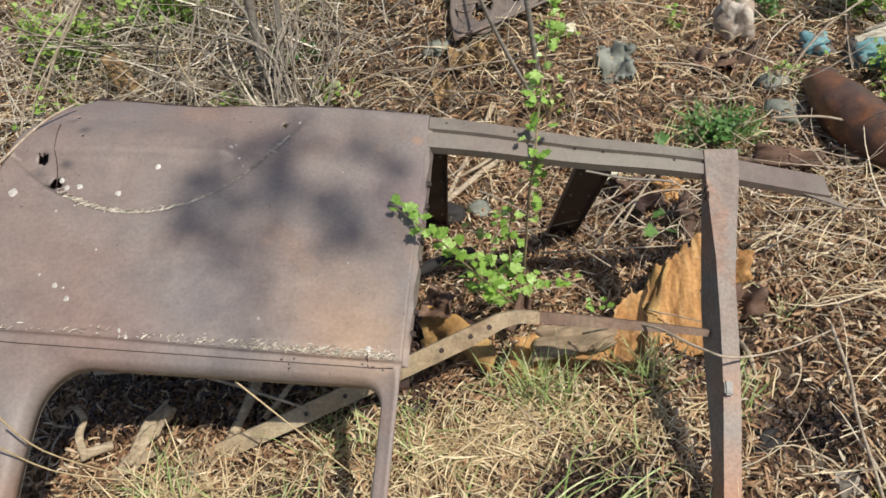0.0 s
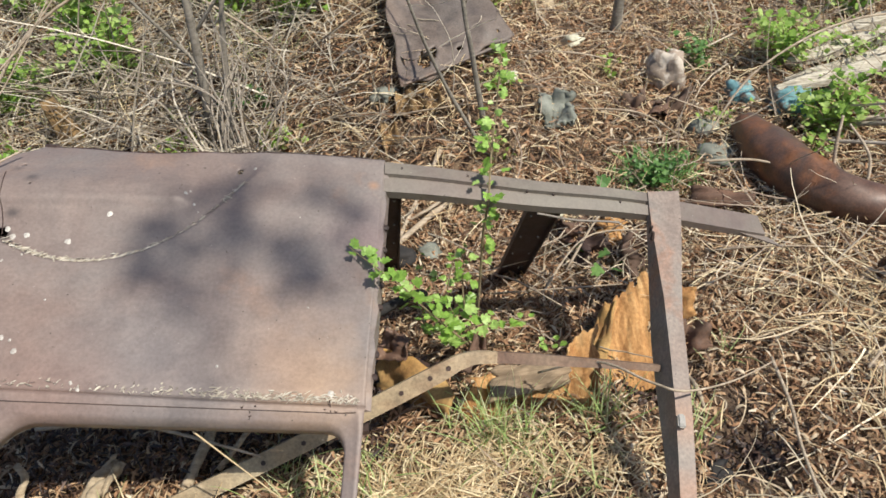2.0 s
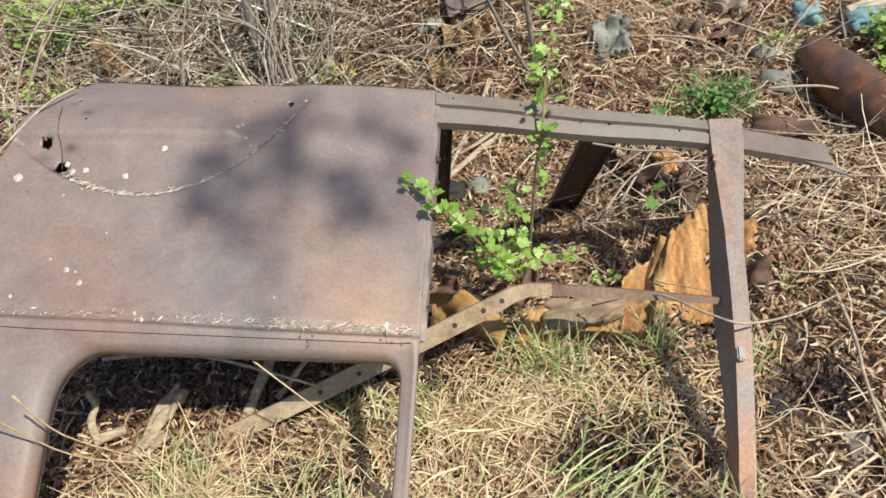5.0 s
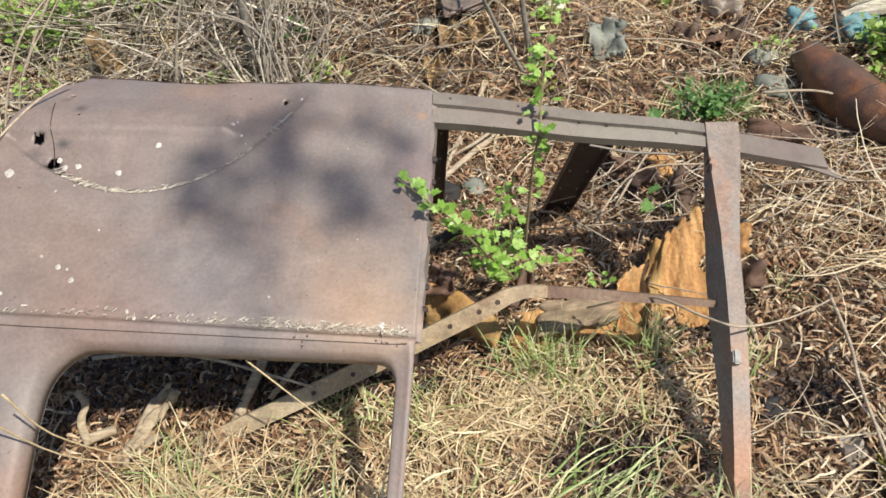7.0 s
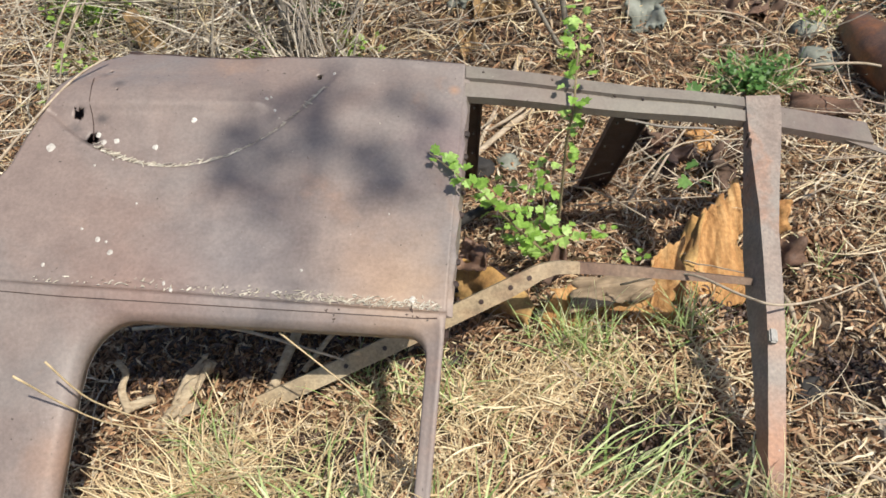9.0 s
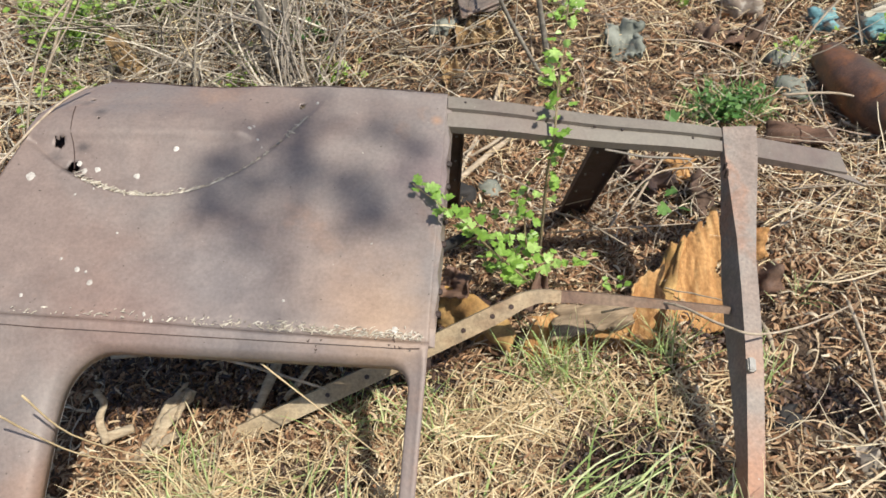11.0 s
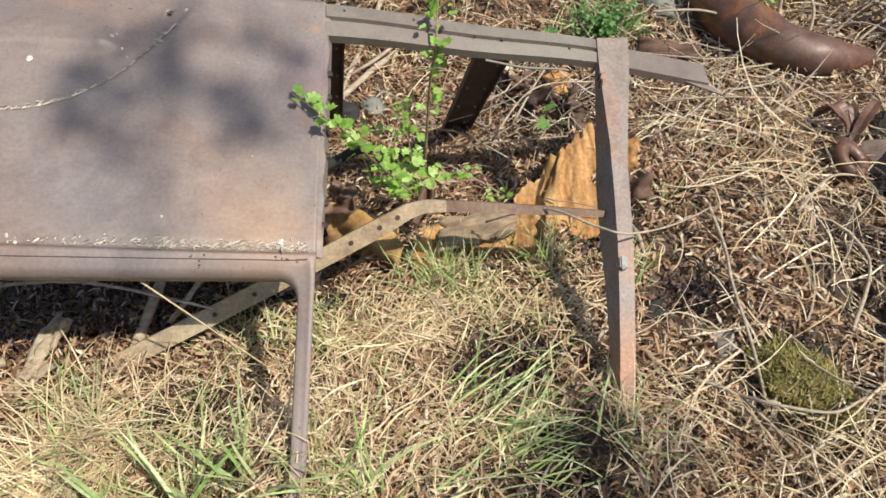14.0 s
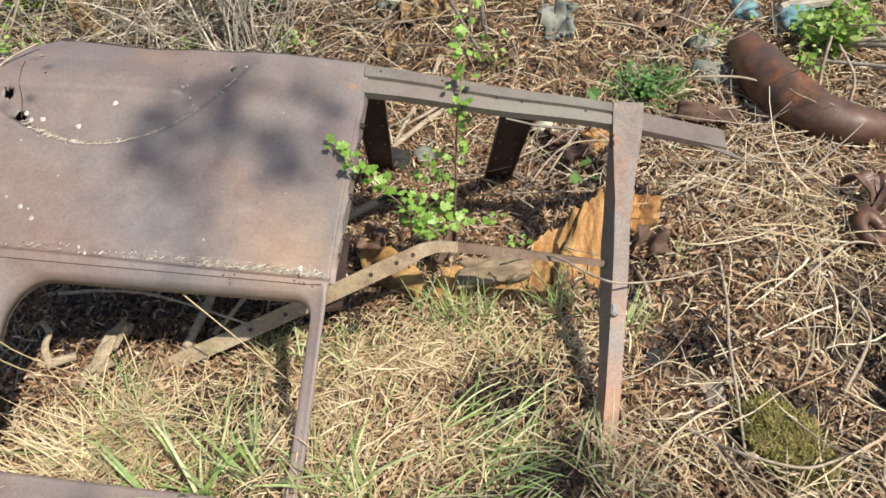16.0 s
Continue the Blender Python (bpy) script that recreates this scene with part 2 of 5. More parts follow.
def tube(bm, pts, radii, sides=8, lump=0.0):
    """A closed tube along points, with a radius at each."""
    pts = [Vector(p) for p in pts]
    rings = []
    ref = Vector((0.3, 0.2, 1)).normalized()
    for i, p in enumerate(pts):
        d = (pts[min(i + 1, len(pts) - 1)] - pts[max(i - 1, 0)]).normalized()
        if abs(d.dot(ref)) > 0.95:
            ref = Vector((1, 0.1, 0))
        a = d.cross(ref).normalized()
        b = d.cross(a)
        r = radii[i] if not isinstance(radii, (int, float)) else radii
        ring = []
        for k in range(sides):
            w = 2 * math.pi * k / sides
            rr = r * (1 + lump * noise.noise(p * 25 + Vector((k * 1.7, 0, 0))))
            ring.append(bm.verts.new(p + (a * math.cos(w) + b * math.sin(w)) * rr))
        rings.append(ring)
    for r0, r1 in zip(rings, rings[1:]):
        for k in range(sides):
            bm.faces.new((r0[k], r0[(k + 1) % sides], r1[(k + 1) % sides], r1[k]))
    bm.faces.new(rings[0][::-1])
    bm.faces.new(rings[-1])


def spline(pts, n):
    """Points on a smooth curve through the given ones."""
    pts = [Vector(p) for p in pts]
    out = []
    for i in range(len(pts) - 1):
        p0, p1, p2, p3 = pts[max(i - 1, 0)], pts[i], pts[i + 1], pts[min(i + 2, len(pts) - 1)]
        for k in range(n):
            t = k / n
            out.append(0.5 * (2 * p1 + (p2 - p0) * t + (2 * p0 - 5 * p1 + 4 * p2 - p3) * t * t + (3 * p1 - p0 - 3 * p2 + p3) * t ** 3))
    out.append(pts[-1])
    return out


def spline_xy(pts, n=4):
    return [(p.x, p.y) for p in spline([(x, y, 0) for x, y in pts], n)]


def extrude_profile(bm, stations):
    """Joins closed rings of points, each a list of vectors of equal length."""
    rings = [[bm.verts.new(p) for p in ring] for ring in stations]
    n = len(rings[0])
    for r0, r1 in zip(rings, rings[1:]):
        for k in range(n):
            bm.faces.new((r0[k], r0[(k + 1) % n], r1[(k + 1) % n], r1[k]))
    bm.faces.new(rings[0][::-1])
    bm.faces.new(rings[-1])


def rock_bm(size, seed, detail=3, rough=0.35):
    bm = bmesh.new()
    bmesh.ops.create_icosphere(bm, subdivisions=detail, radius=1)
    off = Vector((seed * 7.3, seed * 3.1, seed))
    for v in bm.verts:
        k = 1 + rough * noise.fractal(v.co * 1.6 + off, 1.0, 2.0, 4) + 0.12 * noise.cell(v.co * 2.6 + off) * rough + 0.05 * noise.noise(v.co * 9 + off)
        v.co = Vector((v.co.x * size[0], v.co.y * size[1], v.co.z * size[2])) * k
    return bm


def step(a, b, x):
    t = min(max((x - a) / (b - a), 0), 1)
    return t * t * (3 - 2 * t)


# ---- ground ----
HOLLOWS = [(-0.42, 0.71, 0.13, -0.05), (0.31, 0.80, 0.08, 0.05), (-0.26, 0.80, 0.05, 0.03), (0.70, 0.88, 0.06, 0.03), (0.60, 1.12, 0.08, 0.06), (-0.03, 0.545, 0.10, -0.07), (-0.075, 0.66, 0.075, -0.09), (0.47, 0.60, 0.05, -0.05), (0.36, 0.565, 0.06, 0.05), (0.05, 1.22, 0.07, 0.04), (1.10, 0.80, 0.09, 0.035)]


def hill(x, y):
    h = -0.10 * math.exp(-((x - 0.35) / 0.5) ** 2 - ((y - 1.62) / 0.4) ** 2)
    for hx, hy, hr, hd in HOLLOWS:
        h -= hd * math.exp(-((x - hx) ** 2 + (y - hy) ** 2) / hr ** 2)
    s = 1 - 0.75 * step(0.3, 1.1, x)
    d = y - 1.75
    return h + 0.32 * s * (4 * math.tanh((0.5 * (d + math.sqrt(d * d + 0.02)) - 0.02) / 4))


def ground_z(x, y):
    return hill(x, y) + 0.012 * noise.noise(Vector((x * 4, y * 4, 0.3))) + 0.006 * noise.noise(Vector((x * 15, y * 15, 1.3)))


def axis_steps(lo, hi, fine):
    a = list(np.arange(lo, hi, fine))
    d, x = fine, hi
    while x < 600:
        a.append(x)
        d *= 1.35
        x += d
    d, x = fine * 1.35, lo
    while x > -600:
        x -= d
        a.insert(0, x)
        d *= 1.35
    return a


gx, gy = axis_steps(-1.6, 2.6, 0.025), axis_steps(0.1, 3.6, 0.025)
gv = [(x, y, ground_z(x, y)) for y in gy for x in gx]
nx = len(gx)
gf = [(j * nx + i, j * nx + i + 1, (j + 1) * nx + i + 1, (j + 1) * nx + i) for j in range(len(gy) - 1) for i in range(nx - 1)]
ground = mesh_ob("ground", gv, gf, M_SOIL, True)
tagged(ground, "dark brown soil of a littered woodland bank", "ground", kind="structure")


def on_ground(x, y, up=0.0):
    return Vector((x, y, ground_z(x, y) + up))


# ---- the rusted vehicle shell ----
shell = thing("vehicle_shell", (0.3, 0.8, 0.0), "rusted brown vehicle body shell with an empty window opening", "car body")


def plane_z(x, y):
    return -0.0034 - 0.1485 * x + 0.389 * y


def front_z(x, y):
    return -0.3904 - 0.1144 * x + 0.8511 * y


def crease_y(x):
    return 0.8425 - 0.0762 * x - 0.02 * max(0, (x + 0.05)) 


def far_y(x):
    return 1.296 + 0.02 * step(0.09, -0.1, x) + 0.02 * step(-0.1, -0.35, x) + 0.06 * step(-0.3, -0.6, x) + 0.003 * math.sin(x * 23)


def panel_point(x, y):
    d = max(0.0, y - 1.205)
    z = plane_z(x, y) - 1.7 * d * d * step(0.05, -0.55, x)
    arc = 1.093 + 2.2 * (x + 0.43) ** 2
    inside = step(-0.006, 0.008, y - arc) * step(-0.12, -0.19, x)
    z -= 0.014 * inside * (1 - 0.5 * step(1.14, 1.21, y))
    z += 0.012 * step(1.194, 1.211, y) * (1 - step(1.23, 1.30, y)) * step(-0.25, -0.29, x)
    z += 0.004 * noise.noise(Vector((x * 5, y * 5, 4.0))) + 0.0012 * noise.noise(Vector((x * 16, y * 16, 2.0)))
    z -= 0.006 * (1 - step(0.0, 0.022, y - crease_y(x))) ** 2
    return Vector((x, y, z))


def left_x(y):
    return -0.586 + 0.035 * step(1.25, 1.32, y) - 0.115 * step(1.40, 0.95, y) - 0.1 * step(1.05, 0.86, y) if y < 1.395 else -0.57


PANEL_HOLES = [(-0.596, 1.195, 0.011), (-0.567, 1.153, 0.012), (-0.178, 1.276, 0.007), (-0.322, 1.128, 0.006),
               (-0.588, 1.372, 0.009), (-0.56, 1.30, 0.004), (-0.53, 1.235, 0.004)]
NU, NV = 160, 104
pv, pf = [], []
for j in range(NV + 1):
    for i in range(NU + 1):
        u, v = i / NU, j / NV
        y0 = 0.855 + (1.33 - 0.855) * v
        xl, xr = left_x(y0), 0.022 + 0.068 * v
        x = xl + (xr - xl) * u
        cy = crease_y(x)
        fy = far_y(x)
        y = cy + (fy - cy) * v
        for hx, hy, hr in PANEL_HOLES:
            w, d = math.atan2(y - hy, x - hx), math.hypot(x - hx, y - hy)
            r = hr * (0.8 + 0.4 * noise.noise(Vector((3 * math.cos(w), 3 * math.sin(w), hx * 40))))
            if abs(d - r) < 0.0036:
                x, y = hx + r * math.cos(w), hy + r * math.sin(w)
        pv.append(panel_point(x, y))
for j in range(NV):
    for i in range(NU):
        a = j * (NU + 1) + i
        c = (pv[a] + pv[a + NU + 2]) / 2
        gone = False
        for hx, hy, hr in PANEL_HOLES:
            w = math.atan2(c.y - hy, c.x - hx)
            if math.hypot(c.x - hx, c.y - hy) < hr * (0.8 + 0.4 * noise.noise(Vector((3 * math.cos(w), 3 * math.sin(w), hx * 40)))):
                gone = True
        if not gone:
            pf.append((a, a + 1, a + NU + 2, a + NU + 1))
panel = mesh_ob("roof_panel", pv, pf, M_PANEL, True)
panel.parent = shell
panel.matrix_parent_inverse = shell.matrix_world.inverted()
solid(panel, 0.003)

# crack running down the corner of the sheet
bm = bmesh.new()
tube(bm, [panel_point(x, y) + Vector((0, 0, 0.0002)) for x, y in spline_xy(((-0.583, 1.275), (-0.577, 1.24), (-0.574, 1.205), (-0.568, 1.175), (-0.566, 1.15)))], 0.0009, 5, 0.4)
part("crack", bm, M_DARK, panel, "dark crack in the sheet")

# torn dark rim along the far edge; dark sheet added as shade behind holes
bm = bmesh.new()
rim = [panel_point(left_x(1.33) + (0.088 - left_x(1.33)) * k / 60, far_y(left_x(1.33) + (0.088 - left_x(1.33)) * k / 60)) + Vector((0, 0.001, -0.0015 + 0.002 * noise.noise(Vector((k * 0.4, 0, 0))))) for k in range(61)]
tube(bm, rim, [0.0022 + 0.0012 * noise.noise(Vector((k * 0.7, 3, 0))) + (0.003 if k < 3 else 0) for k in range(61)], 6, 0.5)
part("torn_edge", bm, M_DARK, panel, "dark torn edge of the sheet")
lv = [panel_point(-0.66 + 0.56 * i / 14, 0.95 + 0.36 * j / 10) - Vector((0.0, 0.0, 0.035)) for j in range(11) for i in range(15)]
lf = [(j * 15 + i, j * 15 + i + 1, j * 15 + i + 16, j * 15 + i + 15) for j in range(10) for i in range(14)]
backing = solid(mesh_ob("shade_backing", lv, lf, M_DARK), 0.002)
backing.parent = shell
backing.matrix_parent_inverse = shell.matrix_world.inverted()

# the folded side face with its window opening
INNER = [(-0.537, 0.856), (-0.010, 0.822), (-0.074, 0.545), (-0.60, 0.598)]
OUTER = [(-0.79, crease_y(-0.79)), (0.022, crease_y(0.022)), (-0.061, 0.502), (-0.86, 0.555)]


def quad_at(q, u, v):
    top = Vector(q[0]).lerp(Vector(q[1]), u)
    low = Vector(q[3]).lerp(Vector(q[2]), u)
    return top.lerp(low, v)


def rounded_square(n, r):
    pts = []
    for right, low, a0, q in ((1, 0, -90, 0.45), (1, 1, 0, 0.35), (0, 1, 90, 0.35), (0, 0, 180, 1.0)):
        ru, rv = r[0] * q, r[1] * q
        for k in range(n):
            a = radians(a0 + 90 * k / (n - 1))
            pts.append(((1 - ru if right else ru) + ru * math.cos(a), (1 - rv if low else rv) + rv * math.sin(a)))
    return pts


inner = rounded_square(9, (0.14, 0.28))
dense = []
for (u0, v0), (u1, v1) in zip(inner, inner[1:] + inner[:1]):
    n = max(1, int(math.hypot(u1 - u0, v1 - v0) / 0.05))
    dense += [(u0 + (u1 - u0) * k / n, v0 + (v1 - v0) * k / n) for k in range(n)]
corners = [min((p for p in dense if (p[0] > 0.5) == a and (p[1] > 0.5) == b), key=lambda p: abs(abs(p[0] - 0.5) - abs(p[1] - 0.5))) for a in (False, True) for b in (False, True)]
bm = bmesh.new()
loops = []
for w in (-0.03, 0.0, 0.06, 0.16, 0.4, 0.7, 1.0):
    loop = []
    for u, v in dense:
        pi = quad_at(INNER, u, v)
        m = max(abs(u - 0.5), abs(v - 0.5)) * 2
        po = quad_at(OUTER, 0.5 + (u - 0.5) / m, 0.5 + (v - 0.5) / m)
        if (u, v) in corners:
            po = quad_at(OUTER, u > 0.5, v > 0.5)
        p = pi.lerp(po, max(w, 0.0))
        z = front_z(p.x, p.y)
        z -= 0.018 * (1 - v) * (1 - step(0.0, 0.9, max(w, 0.0)))
        # turned-in lip, raised bead round the opening
        z += {-0.03: -0.026, 0.0: -0.006, 0.06: 0.004, 0.16: 0.007, 0.4: 0.0, 0.7: 0.0, 1.0: 0.0}[w]
        if w == 1.0 and v < 0.05:
            z = panel_point(p.x, crease_y(p.x)).z
        loop.append(bm.verts.new((p.x, p.y + (0.01 if w < 0 and v < 0.3 else 0), z)))
    loops.append(loop)
for l0, l1 in zip(loops, loops[1:]):
    n = len(l0)
    for k in range(n):
        bm.faces.new((l0[k], l0[(k + 1) % n], l1[(k + 1) % n], l1[k]))
lip_line = [v.co.copy() for v in loops[0]]
bm.normal_update()
side_face = BVHTree.FromBMesh(bm)


def on_side(x, y, up=0.0015):
    """A point on the folded side face, straight below a place."""
    hit = side_face.ray_cast(Vector((x, y, 1.0)), Vector((0, 0, -1)))[0]
    return (hit if hit else Vector((x, y, front_z(x, y)))) + Vector((0, -0.65, 0.76)) * up


frame_ob = part("window_frame", bm, M_PANEL, shell, "rounded window opening with a rolled lip", True)
solid(frame_ob, 0.003, 0.0)

# Pale tube drawing the light that the lip's metal edge catches.
bm = bmesh.new()
tube(bm, lip_line + lip_line[:1], 0.0018, 5)
part("lip_glint", bm, M_CLIP, frame_ob, "bright line for light caught on the metal edge")

# fine open seam along the side face, above the window
bm = bmesh.new()
seam = []
for k in range(41):
    x = -0.78 + 0.787 * k / 40
    inner_y = 0.856 - 0.0645 * (x + 0.537)
    seam.append(on_side(x, inner_y + 0.52 * (crease_y(x) - inner_y), 0.0012))
tube(bm, seam, 0.0011, 5)
part("seam", bm, M_DARK, frame_ob, "thin dark open seam")
bm = bmesh.new()
tube(bm, [seam[-3] + Vector((0.002, 0.004, 0.004)), on_side(seam[-3].x + 0.002, seam[-3].y + 0.012, 0.0012)], 0.0009, 5)
part("seam", bm, M_DARK, frame_ob)

# flange under the free edge of the panel, with its bolts
bm = bmesh.new()
edge = [panel_point(0.022 + 0.068 * v, crease_y(0.022) + (1.296 - crease_y(0.022)) * v) for v in [k / 20 for k in range(21)]]
extrude_profile(bm, [[p + Vector((-0.004, 0, -0.003)), p + Vector((0.006 + 0.0025 * math.sin(k * 2.1), 0, -0.010)), p + Vector((0.007, 0, -0.011 - 0.025 * min(1, k / 6))), p + Vector((-0.004, 0, -0.011 - 0.025 * min(1, k / 6)))] for k, p in enumerate(edge)])
part("side_flange", bm, M_PANEL, shell)
for v in (0.12, 0.2, 0.38, 0.47, 0.62, 0.72):
    p = panel_point(0.022 + 0.068 * v, crease_y(0.022) + (1.296 - crease_y(0.022)) * v)
    bm = bmesh.new()
    tube(bm, [p + Vector((0.003, 0, -0.02)), p + Vector((0.010, 0, -0.021)), p + Vector((0.013, 0, -0.021))], [0.006, 0.006, 0.003], 7)
    part("bolt", bm, M_DARK, shell)

# channel rail from the panel's corner to the post
A, B, C = Vector((0.09, 1.297, 0.484)), Vector((0.612, 1.292, 0.342)), Vector((0.882, 1.33, 0.228))
N = Vector((0.1485, -0.389, 1)).normalized()


def channel(p, side, up, w, deep=0.018):
    prof = [(0.002, -deep), (0, 0), (0.42 * w, 0.001), (0.45 * w, -0.007), (0.55 * w, -0.007), (0.58 * w, -0.001), (w, -0.004), (w + 0.001, -deep - 0.004), (w - 0.004, -deep - 0.004), (w - 0.004, -deep)]
    return [p + side * a + up * b for a, b in prof]


bm = bmesh.new()
d = (B - A).normalized()
side = d.cross(N).normalized()
if side.y > 0:
    side = -side
rail_st = []
for k in range(13):
    t = k / 12
    p = A.lerp(B, t) + d * (0.0 if k < 12 else 0.012)
    p.z += 0.002 * math.sin(t * 9)
    rail_st.append(channel(p, side, N, 0.068 - 0.014 * t))
extrude_profile(bm, rail_st)
part("roof_rail", bm, M_RAIL, shell, "grooved channel rail of rusted steel")
bm = bmesh.new()
d2 = (C - B).normalized()
side2 = d2.cross(N).normalized()
if side2.y > 0:
    side2 = -side2
st = []
for k in range(6):
    t = k / 5
    p = B.lerp(C, t) + Vector((0, 0, -0.006))
    st.append([p, p + side2 * 0.05, p + side2 * 0.052 - N * 0.016, p + side2 * 0.046 - N * 0.018, p + side2 * 0.044 - N * 0.004, p - N * 0.004])
extrude_profile(bm, st)
part("rail_end", bm, M_RAIL, shell)
bm = bmesh.new()
q = C + side2 * 0.052 - N * 0.012
extrude_profile(bm, [[q - d2 * 0.075, q + d2 * 0.01, q + d2 * 0.045 + side2 * 0.022], [q - d2 * 0.075 - N * 0.003, q + d2 * 0.01 - N * 0.003, q + d2 * 0.045 + side2 * 0.022 - N * 0.003]])
part("torn_tab", bm, M_RAIL, shell)
for t in (0.06, 0.3, 0.52, 0.62, 0.88):
    bm = bmesh.new()
    p = A.lerp(B, t) + side * (0.012 + 0.02 * (t > 0.5))
    tube(bm, [p - N * 0.001, p + N * 0.0025], [0.0035, 0.002], 7)
    part("rivet", bm, M_DARK, shell)
# thin lip hanging off the rail
bm = bmesh.new()
lip = [A.lerp(B, t) + side * 0.068 - N * (0.024 + 0.004 * math.sin(t * 20)) for t in [0.56 + 0.04 * k for k in range(9)]]
tube(bm, lip, 0.0025, 6)
part("rail_lip", bm, M_RAIL, shell)

# tapered post, folded along its length
bm = bmesh.new()
st = []
for t in [k / 16 for k in range(17)]:
    e = Vector((0.612, 1.290, 0.347)).lerp(Vector((0.523, 0.85, 0.168)), min(t / 0.62, 1)) if t < 0.62 else Vector((0.523, 0.85, 0.168)).lerp(Vector((0.470, 0.605, 0.0)), (t - 0.62) / 0.38)
    w = 0.068 - 0.034 * step(0.02, 0.4, t) - 0.006 * t
    s = 0.012 + 0.05 * step(0.0, 0.4, t) - 0.03 * step(0.42, 0.9, t)
    e = e + Vector((0.010 * step(0.05, 0.35, t) * (1 - 0.5 * step(0.4, 1, t)), 0, 0))
    across = Vector((1, 0.06, -0.15)).normalized()
    down = Vector((-0.4, 0.05, -1)).normalized()
    wob = 0.0015 * noise.noise(e * 14)
    e = e + across * wob
    inw = -N * 0.004
    st.append([e, e + across * w, e + across * w - N * 0.014, e + across * (w - 0.004) - N * 0.014, e + across * (w - 0.005) - N * 0.004,
               e + across * 0.004 + inw, e + down * s + across * 0.004, e + down * s])
extrude_profile(bm, st)
post = part("door_post", bm, M_POST, shell, "tapered folded steel post, orange with rust near the ground")
clip_bm = bmesh.new()
bmesh.ops.create_cube(clip_bm, size=1)
for v in clip_bm.verts:
    v.co = Vector((v.co.x * 0.013, v.co.y * 0.024, v.co.z * 0.014))
bmesh.ops.bevel(clip_bm, geom=clip_bm.edges[:], offset=0.0025, segments=2, affect="EDGES")
bmesh.ops.transform(clip_bm, matrix=pose(0.536, 0.845, 0.172, 22, 6, -10), verts=clip_bm.verts)
part("clip", clip_bm, M_CLIP, shell, "small grey metal clip")
for pz, px in ((1.19, 0.592), (1.21, 0.596)):
    bm = bmesh.new()
    tube(bm, [(px, pz, 0.30), (px, pz, 0.318)], [0.005, 0.003], 6)
    part("rivet", bm, M_DARK, shell)


# pillars from the rail down into the hollow, their shade put into the colour
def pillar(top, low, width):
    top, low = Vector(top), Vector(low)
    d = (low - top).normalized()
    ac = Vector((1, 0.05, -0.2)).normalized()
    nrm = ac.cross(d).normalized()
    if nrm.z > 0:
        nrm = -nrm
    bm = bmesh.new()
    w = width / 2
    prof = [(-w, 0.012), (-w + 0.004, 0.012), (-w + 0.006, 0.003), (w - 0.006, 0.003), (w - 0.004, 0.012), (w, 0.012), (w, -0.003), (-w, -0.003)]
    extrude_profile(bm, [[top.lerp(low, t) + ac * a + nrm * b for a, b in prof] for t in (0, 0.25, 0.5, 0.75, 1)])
    ob = part("pillar", bm, M_DARK, shell, "rusted pillar coloured dark for its shade, with small rivet heads")
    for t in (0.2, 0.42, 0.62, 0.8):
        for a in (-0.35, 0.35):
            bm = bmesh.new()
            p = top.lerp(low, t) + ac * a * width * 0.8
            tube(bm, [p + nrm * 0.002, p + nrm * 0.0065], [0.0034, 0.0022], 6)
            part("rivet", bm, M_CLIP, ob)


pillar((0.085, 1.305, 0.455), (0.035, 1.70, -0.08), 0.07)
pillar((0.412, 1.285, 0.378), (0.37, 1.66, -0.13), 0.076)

# bent strut
bm = bmesh.new()
spine = spline([(-0.46, 0.92, -0.01), (-0.15, 0.955, 0.10), (0.12, 0.985, 0.205), (0.19, 1.0, 0.225), (0.25, 1.0, 0.222), (0.44, 0.975, 0.196), (0.54, 0.96, 0.182)], 5)
st = []
for k, p in enumerate(spine):
    d = (spine[min(k + 1, len(spine) - 1)] - spine[max(k - 1, 0)]).normalized()
    f = step(0.1, 0.27, p.x)
    sd = Vector((-0.1, 0.55, 0.75)).normalized()
    sd = (sd - d * sd.dot(d)).normalized()
    up = d.cross(sd).normalized()
    if up.z < 0:
        up = -up
    w = 0.034 * (1 - f) + (0.02 - 0.008 * step(0.3, 0.54, p.x)) * f
    st.append([p + sd * w * 0.5, p - sd * w * 0.5, p - sd * w * 0.5 - up * 0.005, p + sd * (w * 0.5 - 0.004) - up * 0.005, p + sd * (w * 0.5 - 0.004) - up * 0.016, p + sd * w * 0.5 - up * 0.016])
cut = next(k for k, p in enumerate(spine) if p.x > 0.235)
extrude_profile(bm, st[:cut + 1])
strut = thing("bent_strut", (-0.46, 0.92, 0.0), "bent metal strut with bolt holes leaning from the soil", "metal bar")
part("flat_arm", bm, M_STRUT, strut, "pale lichened arm with bolt holes")
bm = bmesh.new()
extrude_profile(bm, st[cut:])
part("rusted_arm", bm, M_ARM, strut, "brown rusted channel arm")
for x in (-0.2, -0.12, -0.04, 0.07, 0.125, 0.16):
    k = min(range(len(spine)), key=lambda i: abs(spine[i].x - x))
    t = 0.0 if k + 1 >= len(spine) else (x - spine[k].x) / (spine[k + 1].x - spine[k].x)
    p = ((st[k][0] + st[k][1]) / 2).lerp((st[k + 1][0] + st[k + 1][1]) / 2, t)
    up = (st[k][1] - st[k][2]).normalized()
    bm = bmesh.new()
    tube(bm, [p - up * 0.004, p + up * 0.0015], [0.005, 0.0045], 9)
    part("bolt_hole", bm, M_DARK, strut)

